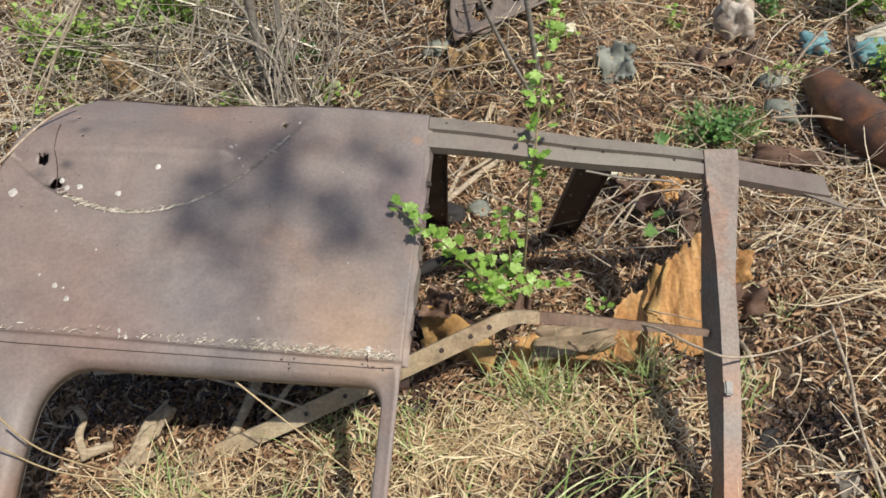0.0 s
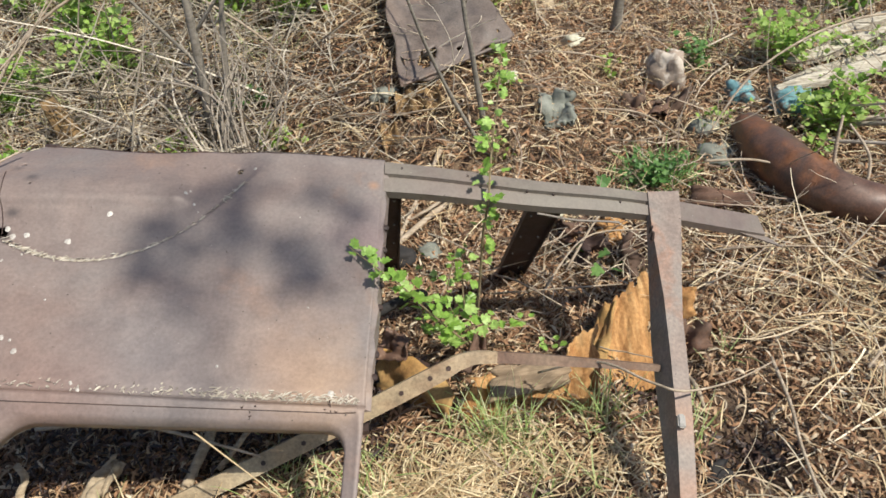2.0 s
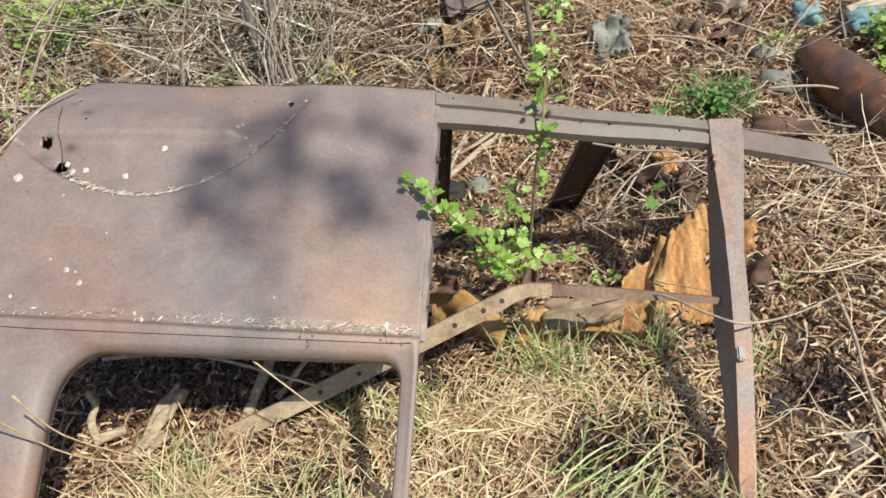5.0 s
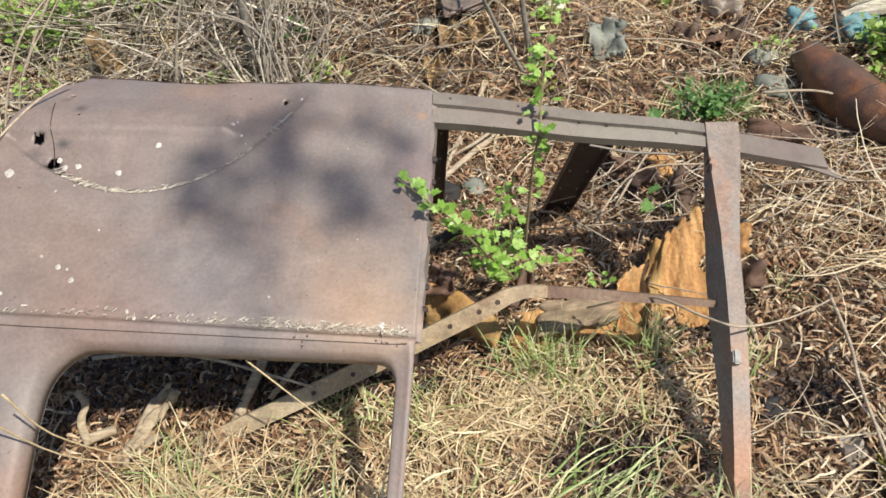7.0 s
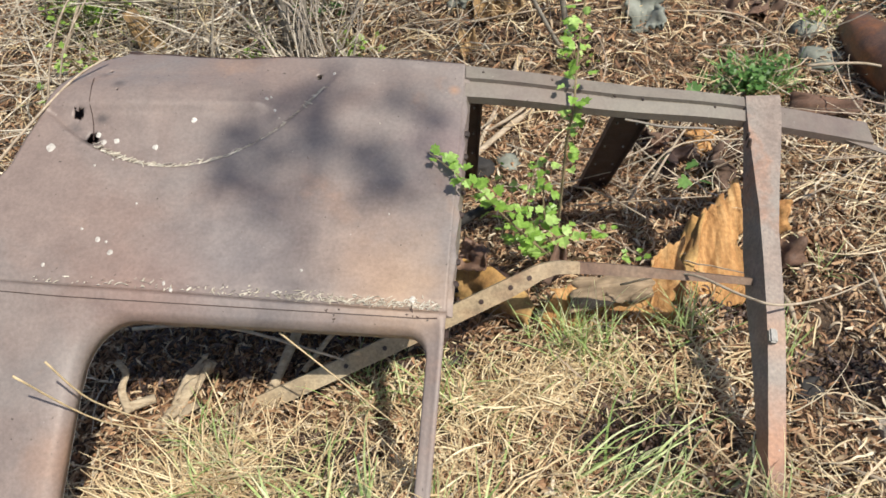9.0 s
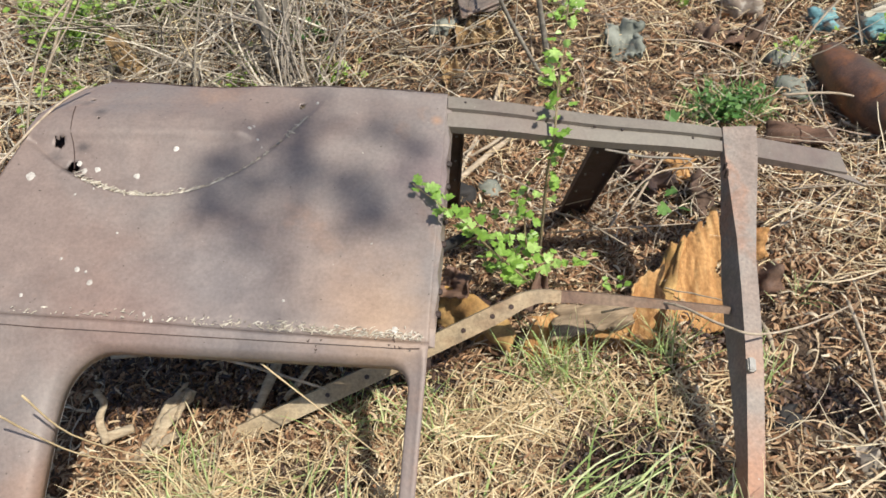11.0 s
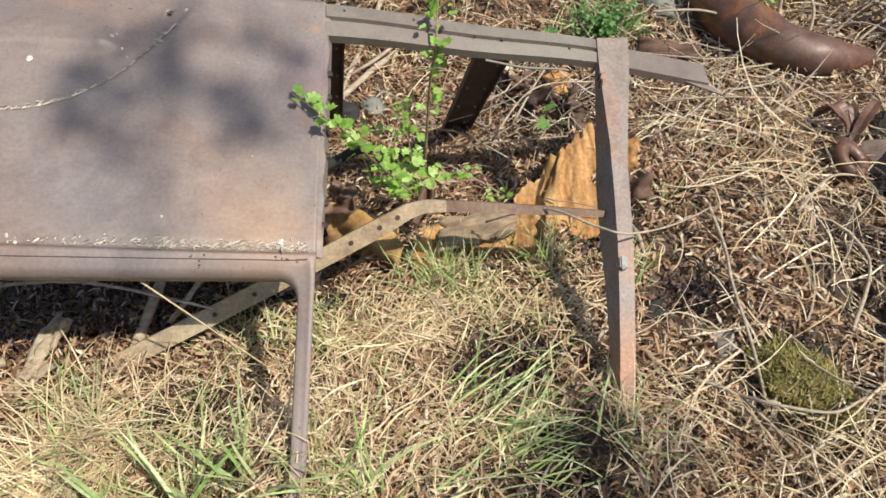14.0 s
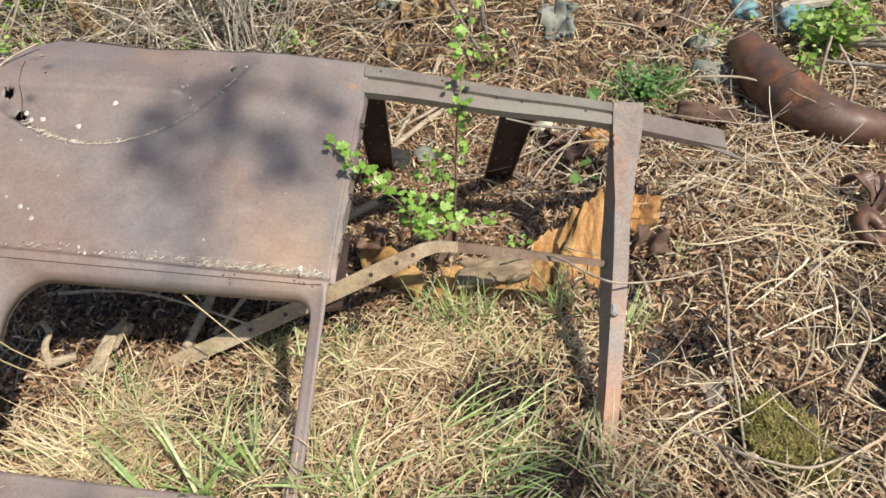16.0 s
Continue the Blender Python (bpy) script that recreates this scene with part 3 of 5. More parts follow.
# ---- metal scrap and wood on the bank ----
def crumpled_sheet(name, corners, mat, thick=0.004, nu=22, nv=18, curl=0.02, fold=0.0, holes=(), ragged=0.06, parent=None, seed=0.0, sag=0.0):
    """A bent sheet over four corners (near left, near right, far right, far left), with ragged edges and holes in u, v."""
    a, b, c, d = [Vector(p) for p in corners]
    nrm = (b - a).cross(d - a).normalized()
    vs, fs = [], []
    for j in range(nv + 1):
        for i in range(nu + 1):
            u, v = i / nu, j / nv
            eu = ragged * noise.noise(Vector((seed, v * 5, 1.0))) * (1 - min(1, min(u, 1 - u) * 4))
            ev = ragged * noise.noise(Vector((seed, u * 6, 7.0))) * (1 - min(1, min(v, 1 - v) * 4))
            p = a.lerp(b, u + eu).lerp(d.lerp(c, u + eu), v + ev)
            p += nrm * (curl * noise.noise(Vector((u * 2.3, v * 2.3, seed))) + 0.25 * curl * noise.noise(Vector((u * 8, v * 8, seed))))
            p += nrm * fold * (abs(u - 0.35 - 0.15 * v) - 0.3) - nrm * sag * (4 * u * (1 - u) - 1)
            vs.append(p)
    for j in range(nv):
        for i in range(nu):
            u, v = (i + 0.5) / nu, (j + 0.5) / nv
            if any(math.hypot((u - hu) / 1.0, v - hv) < hr * (1 + 0.5 * noise.noise(Vector((u * 9, v * 9, 3)))) for hu, hv, hr in holes):
                continue
            k = j * (nu + 1) + i
            fs.append((k, k + 1, k + nu + 2, k + nu + 1))
    ob = mesh_ob(name, vs, fs, mat, True)
    if parent:
        ob.parent = parent
        ob.matrix_parent_inverse = parent.matrix_world.inverted()
    return solid(ob, thick, 0.0)


# torn panel on the bank behind
far_sheet = thing("rusted_sheet", on_ground(0.3, 2.5), "torn brown rusted sheet metal lying on the bank", "sheet metal")
crumpled_sheet("sheet", [(0.14, 2.25, 0.225), (0.545, 2.46, 0.265), (0.34, 2.90, 0.46), (0.115, 2.90, 0.465)], M_SHEET, 0.004, 44, 40, 0.03, 0.05, [(0.24, 0.13, 0.055), (0.33, 0.15, 0.04), (0.55, 0.09, 0.018), (0.9, 0.08, 0.014)], 0.05, far_sheet, 2.0)
bm = bmesh.new()
tube(bm, spline([(0.14, 2.27, 0.228), (0.17, 2.265, 0.23), (0.33, 2.345, 0.243), (0.53, 2.445, 0.262)], 6), 0.006, 6)
part("rolled_edge", bm, M_SHEET, far_sheet)
crumpled_sheet("bent_corner", [(0.07, 2.40, 0.19), (0.17, 2.32, 0.19), (0.17, 2.40, 0.25), (0.09, 2.46, 0.24)], M_PATCH, 0.004, 10, 8, 0.03, 0.05, parent=far_sheet, seed=5.0)

# rusted elbow of pipe
pipe = thing("rusted_pipe", on_ground(1.25, 1.8), "brown rusted curved pipe lying in the litter", "pipe")
bm = bmesh.new()
pc = spline([(1.190, 2.013, 0.060), (1.182, 1.867, 0.065), (1.197, 1.719, 0.065), (1.241, 1.616, 0.060), (1.308, 1.555, 0.050), (1.396, 1.540, 0.035), (1.485, 1.542, 0.020)], 6)
tube(bm, pc, [0.05 + 0.022 * step(0, 0.2, k / len(pc)) - 0.014 * step(0.3, 0.65, k / len(pc)) - 0.03 * step(0.65, 1.0, k / len(pc)) for k in range(len(pc))], 24, 0.08)
part("pipe_body", bm, M_PIPE, pipe, smooth=True)
bm = bmesh.new()
tube(bm, [pc[16] + (pc[16] - pc[17]) * 0.3, pc[17]], [0.0665, 0.066], 20)
part("joint_ring", bm, M_PIPE, pipe)
tagged(crumpled_sheet("rusted_strip", [(0.896, 1.707, 0.020), (1.042, 1.638, 0.020), (1.067, 1.667, 0.050), (0.917, 1.745, 0.050)], M_PATCH, 0.006, 22, 8, 0.03, 0.03, ragged=0.12, seed=97.0, sag=-0.02), "flaking brown rusted strip beside the curved pipe", "scrap metal")

# orange rusted drum remains in the hollow
drum = thing("rusted_drum", (0.35, 1.15, -0.05), "flaking orange rusted drum, broken open and half buried", "drum")
crumpled_sheet("drum_side", [(0.02, 1.20, -0.03), (0.165, 1.05, -0.03), (0.175, 1.08, 0.055), (0.03, 1.235, 0.085)], M_OCHRE_SHADED, 0.004, 18, 12, 0.03, 0.0, ragged=0.1, parent=drum, seed=1.0, sag=0.02)
crumpled_sheet("drum_front", [(0.17, 1.05, -0.04), (0.46, 1.07, -0.04), (0.44, 1.12, 0.055), (0.20, 1.13, 0.05)], M_ORANGE, 0.004, 24, 12, 0.025, 0.0, ragged=0.1, parent=drum, seed=3.0, sag=0.03)
crumpled_sheet("drum_side", [(0.475, 1.095, -0.04), (0.63, 1.12, -0.05), (0.65, 1.35, 0.095), (0.56, 1.29, 0.068)], M_ORANGE, 0.006, 36, 30, 0.022, 0.05, [(0.93, 0.5, 0.06), (0.7, 0.98, 0.05)], 0.10, drum, 8.0, -0.02)
# Left face of the drum, its shade put into the darker rust.
crumpled_sheet("drum_side", [(0.44, 1.14, -0.06), (0.478, 1.097, -0.04), (0.562, 1.288, 0.066), (0.53, 1.30, 0.035)], M_OCHRE_SHADED, 0.005, 10, 24, 0.02, 0.0, ragged=0.08, parent=drum, seed=9.0)
crumpled_sheet("drum_flap", [(0.40, 1.08, 0.0), (0.46, 1.10, 0.0), (0.49, 1.2, 0.085), (0.41, 1.15, 0.075)], M_ORANGE, 0.004, 10, 10, 0.02, 0.06, ragged=0.14, parent=drum, seed=11.0)
crumpled_sheet("drum_flap", [(0.668, 1.256, 0.000), (0.737, 1.268, 0.000), (0.750, 1.311, 0.050), (0.689, 1.341, 0.060)], M_ORANGE, 0.004, 14, 12, 0.03, 0.06, ragged=0.12, parent=drum, seed=14.0)
crumpled_sheet("rust_flake", [(0.661, 1.171, -0.010), (0.744, 1.171, -0.010), (0.750, 1.227, 0.030), (0.682, 1.236, 0.030)], M_PATCH, 0.004, 12, 12, 0.05, 0.06, ragged=0.2, parent=drum, seed=15.0)
crumpled_sheet("rust_flake", [(0.01, 1.19, 0.075), (0.08, 1.16, 0.085), (0.095, 1.20, 0.11), (0.045, 1.235, 0.12)], M_ARM, 0.003, 12, 10, 0.03, 0.03, ragged=0.08, parent=drum, seed=21.0)
crumpled_sheet("rust_flake", [(0.19, 1.14, 0.05), (0.25, 1.15, 0.06), (0.25, 1.20, 0.085), (0.23, 1.21, 0.09)], M_PATCH, 0.003, 12, 10, 0.03, 0.04, ragged=0.08, parent=drum, seed=25.0)
crumpled_sheet("rust_flake", [(0.09, 1.16, 0.03), (0.14, 1.13, 0.03), (0.15, 1.17, 0.05), (0.10, 1.2, 0.05)], M_DARK, 0.003, 10, 10, 0.03, 0.05, ragged=0.08, parent=drum, seed=27.0)
tagged(crumpled_sheet("dead_wood", [(0.235, 1.055, 0.045), (0.40, 1.085, 0.045), (0.44, 1.13, 0.06), (0.26, 1.125, 0.075)], M_OLDLOG, 0.02, 20, 10, 0.02, 0.03, ragged=0.16, seed=13.0, sag=-0.012), "grey brown slab of dead wood across the rusted drum", "dead wood")

# weathered planks
planks = [((1.39, 2.27, 0.10), (2.35, 2.44, 0.16), 0.06, 0.02), ((1.46, 2.345, 0.085), (2.4, 2.56, 0.14), 0.065, 0.025),
          ((1.53, 2.47, 0.10), (2.5, 2.72, 0.17), 0.06, 0.025), ((1.62, 2.60, 0.10), (2.6, 2.88, 0.18), 0.05, 0.03)]
for n, (p, q, w, h) in enumerate(planks):
    p, q = Vector(p) - Vector((0.03, 0.09, 0)), Vector(q) - Vector((0.0, 0.09, 0))
    d = (q - p).normalized()
    s = d.cross(Vector((0, 0, 1))).normalized()
    if s.y > 0:
        s = -s
    bm = bmesh.new()
    st = []
    for k in range(25):
        t = k / 24
        c = p.lerp(q, t) + Vector((0, 0, 0.008 * noise.noise(Vector((t * 6, n, 0)))))
        wk = w * (0.35 + 0.65 * step(0, 0.16, t)) * (1 + 0.1 * noise.noise(Vector((t * 11, n, 2))))
        ridge = 0.012 * noise.noise(Vector((t * 3, n, 5)))
        st.append([c - s * wk * 0.5, c - s * wk * 0.25 + Vector((0, 0, 0.006)), c + s * (ridge) - Vector((0, 0, 0.004)), c + s * wk * 0.22 + Vector((0, 0, 0.004)), c + s * wk * 0.5 - Vector((0, 0, 0.006)),
                   c + s * wk * 0.5 - Vector((0, 0, h + 0.006)), c - s * wk * 0.5 - Vector((0, 0, h))])
    extrude_profile(bm, st)
    tagged(part("plank", bm, M_WOOD, None), "weathered pale split plank lying on the bank", "plank", "weathered planks")

# small scrap and stones
def lump(name, at, size, mat, label, category, seed, rough=0.35, turn=0, group=""):
    ob = part(name, rock_bm(size, seed, 3, rough), mat, None, "", True)
    ob.matrix_world = Matrix.Translation(on_ground(at[0], at[1], at[2])) @ pose(0, 0, 0, 8 * math.sin(seed), 6, turn)
    return tagged(ob, label, category, group)


def stone_material(name, a, b, c=None):
    m = Mat(name, 0.85)
    col = m.ramp(m.noise(14, 6, 0.65), [(0.32, a), (0.68, b)])
    if c:
        col = m.mix(m.mask(m.noise(24, 4), 0.46, 0.56), col, c)
    m.color(col)
    m.bump(m.noise(60, 6, 0.7), 0.6, 0.004)
    return m.m


M_PINK = stone_material("pinkish pale stone", (0.2, 0.15, 0.11), (0.42, 0.33, 0.26), (0.52, 0.45, 0.37))
M_GREY = stone_material("grey green slate", (0.12, 0.125, 0.1), (0.26, 0.265, 0.22))
M_BLUE = stone_material("flaking turquoise paint", (0.12, 0.24, 0.25), (0.2, 0.4, 0.42), (0.15, 0.12, 0.095))
M_PALE = stone_material("pale scrap", (0.45, 0.42, 0.3), (0.66, 0.62, 0.48))
M_BLACK = stone_material("black charred wood", (0.012, 0.011, 0.01), (0.035, 0.03, 0.027))
M_PALEBARK = stone_material("lichened pale bark", (0.26, 0.23, 0.16), (0.56, 0.5, 0.38), (0.3, 0.32, 0.24))
lump("stone", (1.06, 2.38, 0.05), (0.048, 0.06, 0.09), M_PINK, "pinkish pale upright stone on the bank", "stone", 1.3, 0.6, 20)
sz = ground_z(0.62, 2.15)
tagged(crumpled_sheet("stone", [(0.575, 2.10, sz + 0.015), (0.66, 2.09, sz + 0.02), (0.675, 2.19, sz + 0.075), (0.575, 2.205, sz + 0.07)], M_GREY, 0.014, 16, 16, 0.04, 0.05, ragged=0.4, seed=95.0), "flat grey green stone slab leaning among dead leaves", "stone")
lump("stone", (1.08, 2.08, 0.015), (0.045, 0.04, 0.03), M_GREY, "small grey stone half buried in litter", "stone", 6.1, 0.4, 10)
lump("stone", (1.07, 1.93, 0.01), (0.06, 0.05, 0.03), M_GREY, "small grey stone half buried in litter", "stone", 8.1, 0.8, 10)
lump("stone", (0.08, 2.30, 0.02), (0.045, 0.035, 0.02), M_GREY, "flat dark grey stone among dead leaves", "stone", 3.7, 0.85, 70)
lump("scrap", (1.22, 1.70, 0.008), (0.028, 0.035, 0.012), M_PALE, "pale cream scrap lying in the litter", "scrap", 4.4, 0.5, 30)
lump("scrap", (0.79, 2.64, 0.02), (0.05, 0.035, 0.02), M_PALE, "pale crumpled scrap on the bank", "scrap", 5.2, 0.6, 80)
lump("scrap", (0.53, 1.78, 0.03), (0.025, 0.03, 0.02), M_PALE, "small cream scrap beside the dark pillar", "scrap", 9.2, 0.5, 80)
lump("scrap", (0.49, 2.33, 0.02), (0.04, 0.026, 0.018), M_PALE, "pale crumpled scrap on the bank", "scrap", 11.2, 0.6, 30)
lump("stone", (1.57, 3.1, 0.03), (0.09, 0.07, 0.05), M_PALE, "pale rounded stone high on the bank", "stone", 12.2, 0.3, 30)
lump("painted_pot", (1.27, 2.235, 0.02), (0.05, 0.055, 0.04), M_BLUE, "broken pot with flaking turquoise paint", "pot", 7.7, 0.6, 15)
lump("painted_pot", (1.40, 2.13, 0.03), (0.05, 0.075, 0.05), M_BLUE, "broken pot with flaking turquoise paint beside planks", "pot", 8.7, 0.6, 50)
lump("charred_lump", (0.63, 0.865, 0.004), (0.03, 0.024, 0.016), M_BLACK, "black charred lump in the litter", "charred wood", 3.3, 0.9, 20)
lump("charred_lump", (0.74, 0.90, 0.0), (0.05, 0.02, 0.012), M_BLACK, "black charred lump in the litter", "charred wood", 4.3, 0.9, 60)
lump("charred_lump", (0.08, 1.70, 0.02), (0.045, 0.035, 0.03), M_BLACK, "black charred lump beside the dark pillar", "charred wood", 5.3, 0.4, 0)
lump("stone", (0.16, 1.73, 0.01), (0.035, 0.028, 0.025), M_GREY, "small grey stone behind the rail", "stone", 15.3, 0.4, 0)
bm = bmesh.new()
tube(bm, spline([(-0.07, 1.37, 0.0), (0.03, 1.40, 0.03), (0.10, 1.44, 0.03), (0.13, 1.5, -0.02)], 5), 0.012, 8, 0.2)
tagged(part("rubber_hose", bm, M_BLACK, None, smooth=True), "short black rubber hose end in the hollow", "hose")
for n, (x, y, s, r) in enumerate(((0.95, 2.21, 0.09, 10), (1.03, 2.2, 0.07, 50), (0.88, 2.22, 0.05, 80), (0.62, 1.72, 0.06, 20), (0.72, 1.60, 0.05, 60))):
    z = ground_z(x, y) + 0.012
    c, w = math.cos(radians(r)) * s, math.sin(radians(r)) * s
    ob = crumpled_sheet("rust_sheet_piece", [(x - c, y - w, z), (x + w, y - c * 0.7, z + 0.01), (x + c, y + w, z + 0.03), (x - w, y + c * 0.7, z + 0.02)], M_PATCH, 0.004, 12, 12, 0.05, 0.08, ragged=0.25, seed=30.0 + n)
    tagged(ob, "brown flaking rusted sheet piece in the litter", "scrap metal", "rust pieces")
for n, (x, y, r) in enumerate(((0.145, 2.235, 70), (0.19, 2.245, 110), (0.09, 2.12, 30), (0.24, 2.24, 150))):
    z = ground_z(x, y) + 0.02
    ob = crumpled_sheet("dead_leaf", [(x - 0.03, y - 0.04, z), (x + 0.03, y - 0.045, z + 0.005), (x + 0.02, y + 0.045, z + 0.03), (x - 0.025, y + 0.04, z + 0.035)], M_ROT, 0.002, 8, 10, 0.02, 0.06, ragged=0.2, seed=50.0 + n)
    tagged(ob, "large curled tan dead leaf", "dead leaf", "large dead leaves")

for n, (x, y, s, r, m) in enumerate(((0.60, 1.60, 0.05, 30, M_DARK), (0.68, 1.53, 0.05, 100, M_PATCH), (0.55, 1.70, 0.04, 150, M_PATCH), (0.66, 1.66, 0.04, 60, M_ORANGE))):
    z = ground_z(x, y) + 0.02
    c, w = math.cos(radians(r)) * s, math.sin(radians(r)) * s
    ob = crumpled_sheet("rust_sheet_piece", [(x - c, y - w, z), (x + c, y + w, z), (x + c * 0.7, y + w + 0.02, z + 0.06), (x - c * 0.8, y - w + 0.03, z + 0.045)], m, 0.004, 12, 10, 0.06, 0.1, ragged=0.15, seed=40.0 + n)
    tagged(ob, "dark rusted sheet piece standing in the hollow", "scrap metal", "rust pieces")
for n, (x, y) in enumerate(((-0.165, 0.846), (-0.15, 0.842), (-0.14, 0.846), (-0.042, 0.838), (-0.03, 0.836), (-0.02, 0.835), (-0.155, 0.838))):
    bm = bmesh.new()
    tube(bm, [on_side(x, y, 0), on_side(x + 0.003 * math.cos(n * 2), y - 0.001, 0.002), on_side(x + 0.007 * math.cos(n * 2), y + 0.001, 0)], [0.001, 0.0014, 0.0008], 6, 0.6)
    part("rust_blister", bm, M_DARK, shell)

# moss block, stump, rotten wood
moss = thing("mossy_block", on_ground(0.81, 0.63), "low block overgrown with yellow green moss", "mossy stone")
mb = rock_bm((0.06, 0.092, 0.036), 4.9, 4, 0.3)
bmesh.ops.transform(mb, matrix=Matrix.Translation(on_ground(0.815, 0.64, 0.012)) @ pose(0, 0, 0, 0, 0, 20), verts=mb.verts)
moss_pts = [(v.co.copy(), v.normal.copy()) for v in mb.verts if v.co.z > ground_z(v.co.x, v.co.y)]
part("stone_core", mb, M_ROT, moss)


def stump(x, y, r, h, lean, mat, label):
    bm = bmesh.new()
    b = on_ground(x, y, -0.02)
    tube(bm, [b, b + Vector((lean[0] * 0.5, lean[1] * 0.5, h * 0.5)), b + Vector((lean[0], lean[1], h)), b + Vector((lean[0], lean[1], h - 0.012))], [r * 1.15, r, r * 0.75, r * 0.3], 16, 0.5)
    return tagged(part("stump", bm, mat, None), label, "stump")


stump(0.725, 0.745, 0.021, 0.055, (-0.01, 0.01), M_GREYTWIG, "small grey cut stump in the litter")
stump(0.72, 2.93, 0.06, 0.19, (0.0, 0.02), M_LOG, "grey cut tree stump on the bank")
stump(-0.88, 2.2, 0.034, 0.2, (-0.05, 0.02), M_ROT, "rotten yellow brown stump among brambles")
stump(0.87, 0.70, 0.03, 0.03, (0.0, 0.01), M_BLACK, "low blackened stump beside moss")


def bar(name, pts, r, mat, label, category, group="", sides=8, lump_=0.45, n=5):
    bm = bmesh.new()
    line = spline(pts, n)
    rad = r if isinstance(r, list) else [r * (1 - 0.35 * k / (len(line) - 1)) for k in range(len(line))]
    tube(bm, line, rad, sides, lump_)
    return tagged(part(name, bm, mat, None, smooth=True), label, category, group)


# sticks under the shell
bar("broken_stick", [(-0.645, 0.93, 0.03), (-0.662, 0.965, 0.055), (-0.65, 0.99, 0.08), (-0.668, 1.01, 0.095)], 0.0085, M_LOG, "pale broken forked stick under the window opening", "stick")
bar("broken_stick", [(-0.655, 0.945, 0.03), (-0.6, 0.96, 0.03)], 0.012, M_LOG, "pale broken stick stub on the soil", "stick")
tagged(crumpled_sheet("bark_strip", [(-0.585, 0.93, 0.015), (-0.55, 0.92, 0.015), (-0.475, 1.0, 0.065), (-0.505, 1.03, 0.06)], M_LOG, 0.012, 10, 14, 0.03, 0.03, ragged=0.12, seed=91.0), "pale torn strip of dead wood under the window opening", "dead wood")
tagged(crumpled_sheet("bark_strip", [(-0.60, 0.90, 0.01), (-0.56, 0.88, 0.01), (-0.50, 0.93, 0.035), (-0.53, 0.95, 0.03)], M_LOG, 0.008, 10, 12, 0.03, 0.03, ragged=0.12, seed=93.0), "pale torn strip of dead wood under the window opening", "dead wood")
bar("broken_stick", [(-0.37, 0.96, 0.01), (-0.31, 1.08, 0.07), (-0.28, 1.15, 0.12)], 0.011, M_LOG, "thin grey stick leaning under the panel", "stick")
bar("broken_stick", [(-0.30, 0.99, 0.03), (-0.17, 1.10, 0.12)], 0.007, M_LOG, "thin grey stick leaning under the panel", "stick")
bar("broken_stick", [(-0.68, 1.12, 0.07), (-0.45, 1.05, 0.12), (-0.2, 0.95, 0.10)], 0.004, M_TWIG, "thin bare twig under the window opening", "stick")
bm = bmesh.new()
extrude_profile(bm, [[Vector((-0.12, 0.97, 0.10)), Vector((-0.10, 1.12, 0.17)), Vector((-0.10, 1.12, 0.16)), Vector((-0.12, 0.97, 0.09))], [Vector((0.0, 0.96, 0.12)), Vector((0.02, 1.10, 0.20)), Vector((0.02, 1.10, 0.19)), Vector((0.0, 0.96, 0.11))]])
tagged(part("inner_bracket", bm, M_DARK, shell))
# sticks in the hollow
bar("dead_stick", [(0.24, 2.06, 0.09), (0.16, 1.92, 0.03), (0.08, 1.76, -0.02)], 0.008, M_TWIG, "pale dry stick lying behind the rail", "stick", "dead sticks")
bar("dead_stick", [(0.25, 1.88, 0.01), (0.17, 1.82, 0.0), (0.06, 1.73, -0.03)], 0.011, M_TWIG, "thick pale dry stick in the hollow", "stick", "dead sticks")
bar("dead_stick", [(0.30, 1.95, 0.03), (0.2, 1.84, 0.03), (0.1, 1.82, -0.01)], 0.006, M_TWIG, "thin dry stick in the hollow", "stick", "dead sticks")
bar("dead_stick", [(0.657, 1.113, 0.000), (0.655, 1.038, 0.030), (0.659, 0.996, 0.010)], 0.0055, M_TWIG, "short pale bent stick beside the post", "stick", "dead sticks")
bar("dead_stick", [(0.338, 1.067, 0.100), (0.428, 0.980, 0.200), (0.496, 0.893, 0.225), (0.546, 0.864, 0.225), (0.675, 0.946, 0.140), (0.812, 1.050, 0.060)], 0.0026, M_TWIG, "long thin pale twig arching past the post", "twig", "long twigs", 6, 0.05, 6)
bar("dead_stick", [(0.835, 1.090, 0.030), (0.801, 0.944, 0.050), (0.775, 0.854, 0.050), (0.748, 0.719, 0.050), (0.736, 0.625, 0.020)], 0.0042, M_TWIG, "long thin pale twig lying on litter", "twig", "long twigs", 6, 0.1, 6)
bar("dead_stick", [(0.676, 0.641, 0.030), (0.721, 0.578, 0.075), (0.793, 0.548, 0.080), (0.868, 0.574, 0.050), (0.947, 0.608, 0.030)], 0.0032, M_TWIG, "long thin pale twig lying across moss", "twig", "long twigs", 6, 0.1, 6)
bar("dead_stick", [(1.30, 1.68, 0.0), (1.285, 1.70, 0.12), (1.30, 1.73, 0.22)], 0.006, M_TWIG, "pale upright twig beside the rusted pipe", "twig", "long twigs", 6, 0.1, 6)
bar("dead_stick", [(1.34, 1.62, 0.02), (1.36, 1.66, 0.12), (1.34, 1.75, 0.18)], 0.005, M_TWIG, "pale upright twig beside the rusted pipe", "twig", "long twigs", 6, 0.1, 6)
bar("dead_stick", [(0.96, 1.78, 0.1), (1.1, 1.75, 0.10), (1.22, 1.70, 0.06), (1.32, 1.62, 0.03)], 0.004, M_TWIG, "thin arching twig over the litter", "twig", "long twigs", 6, 0.1, 6)
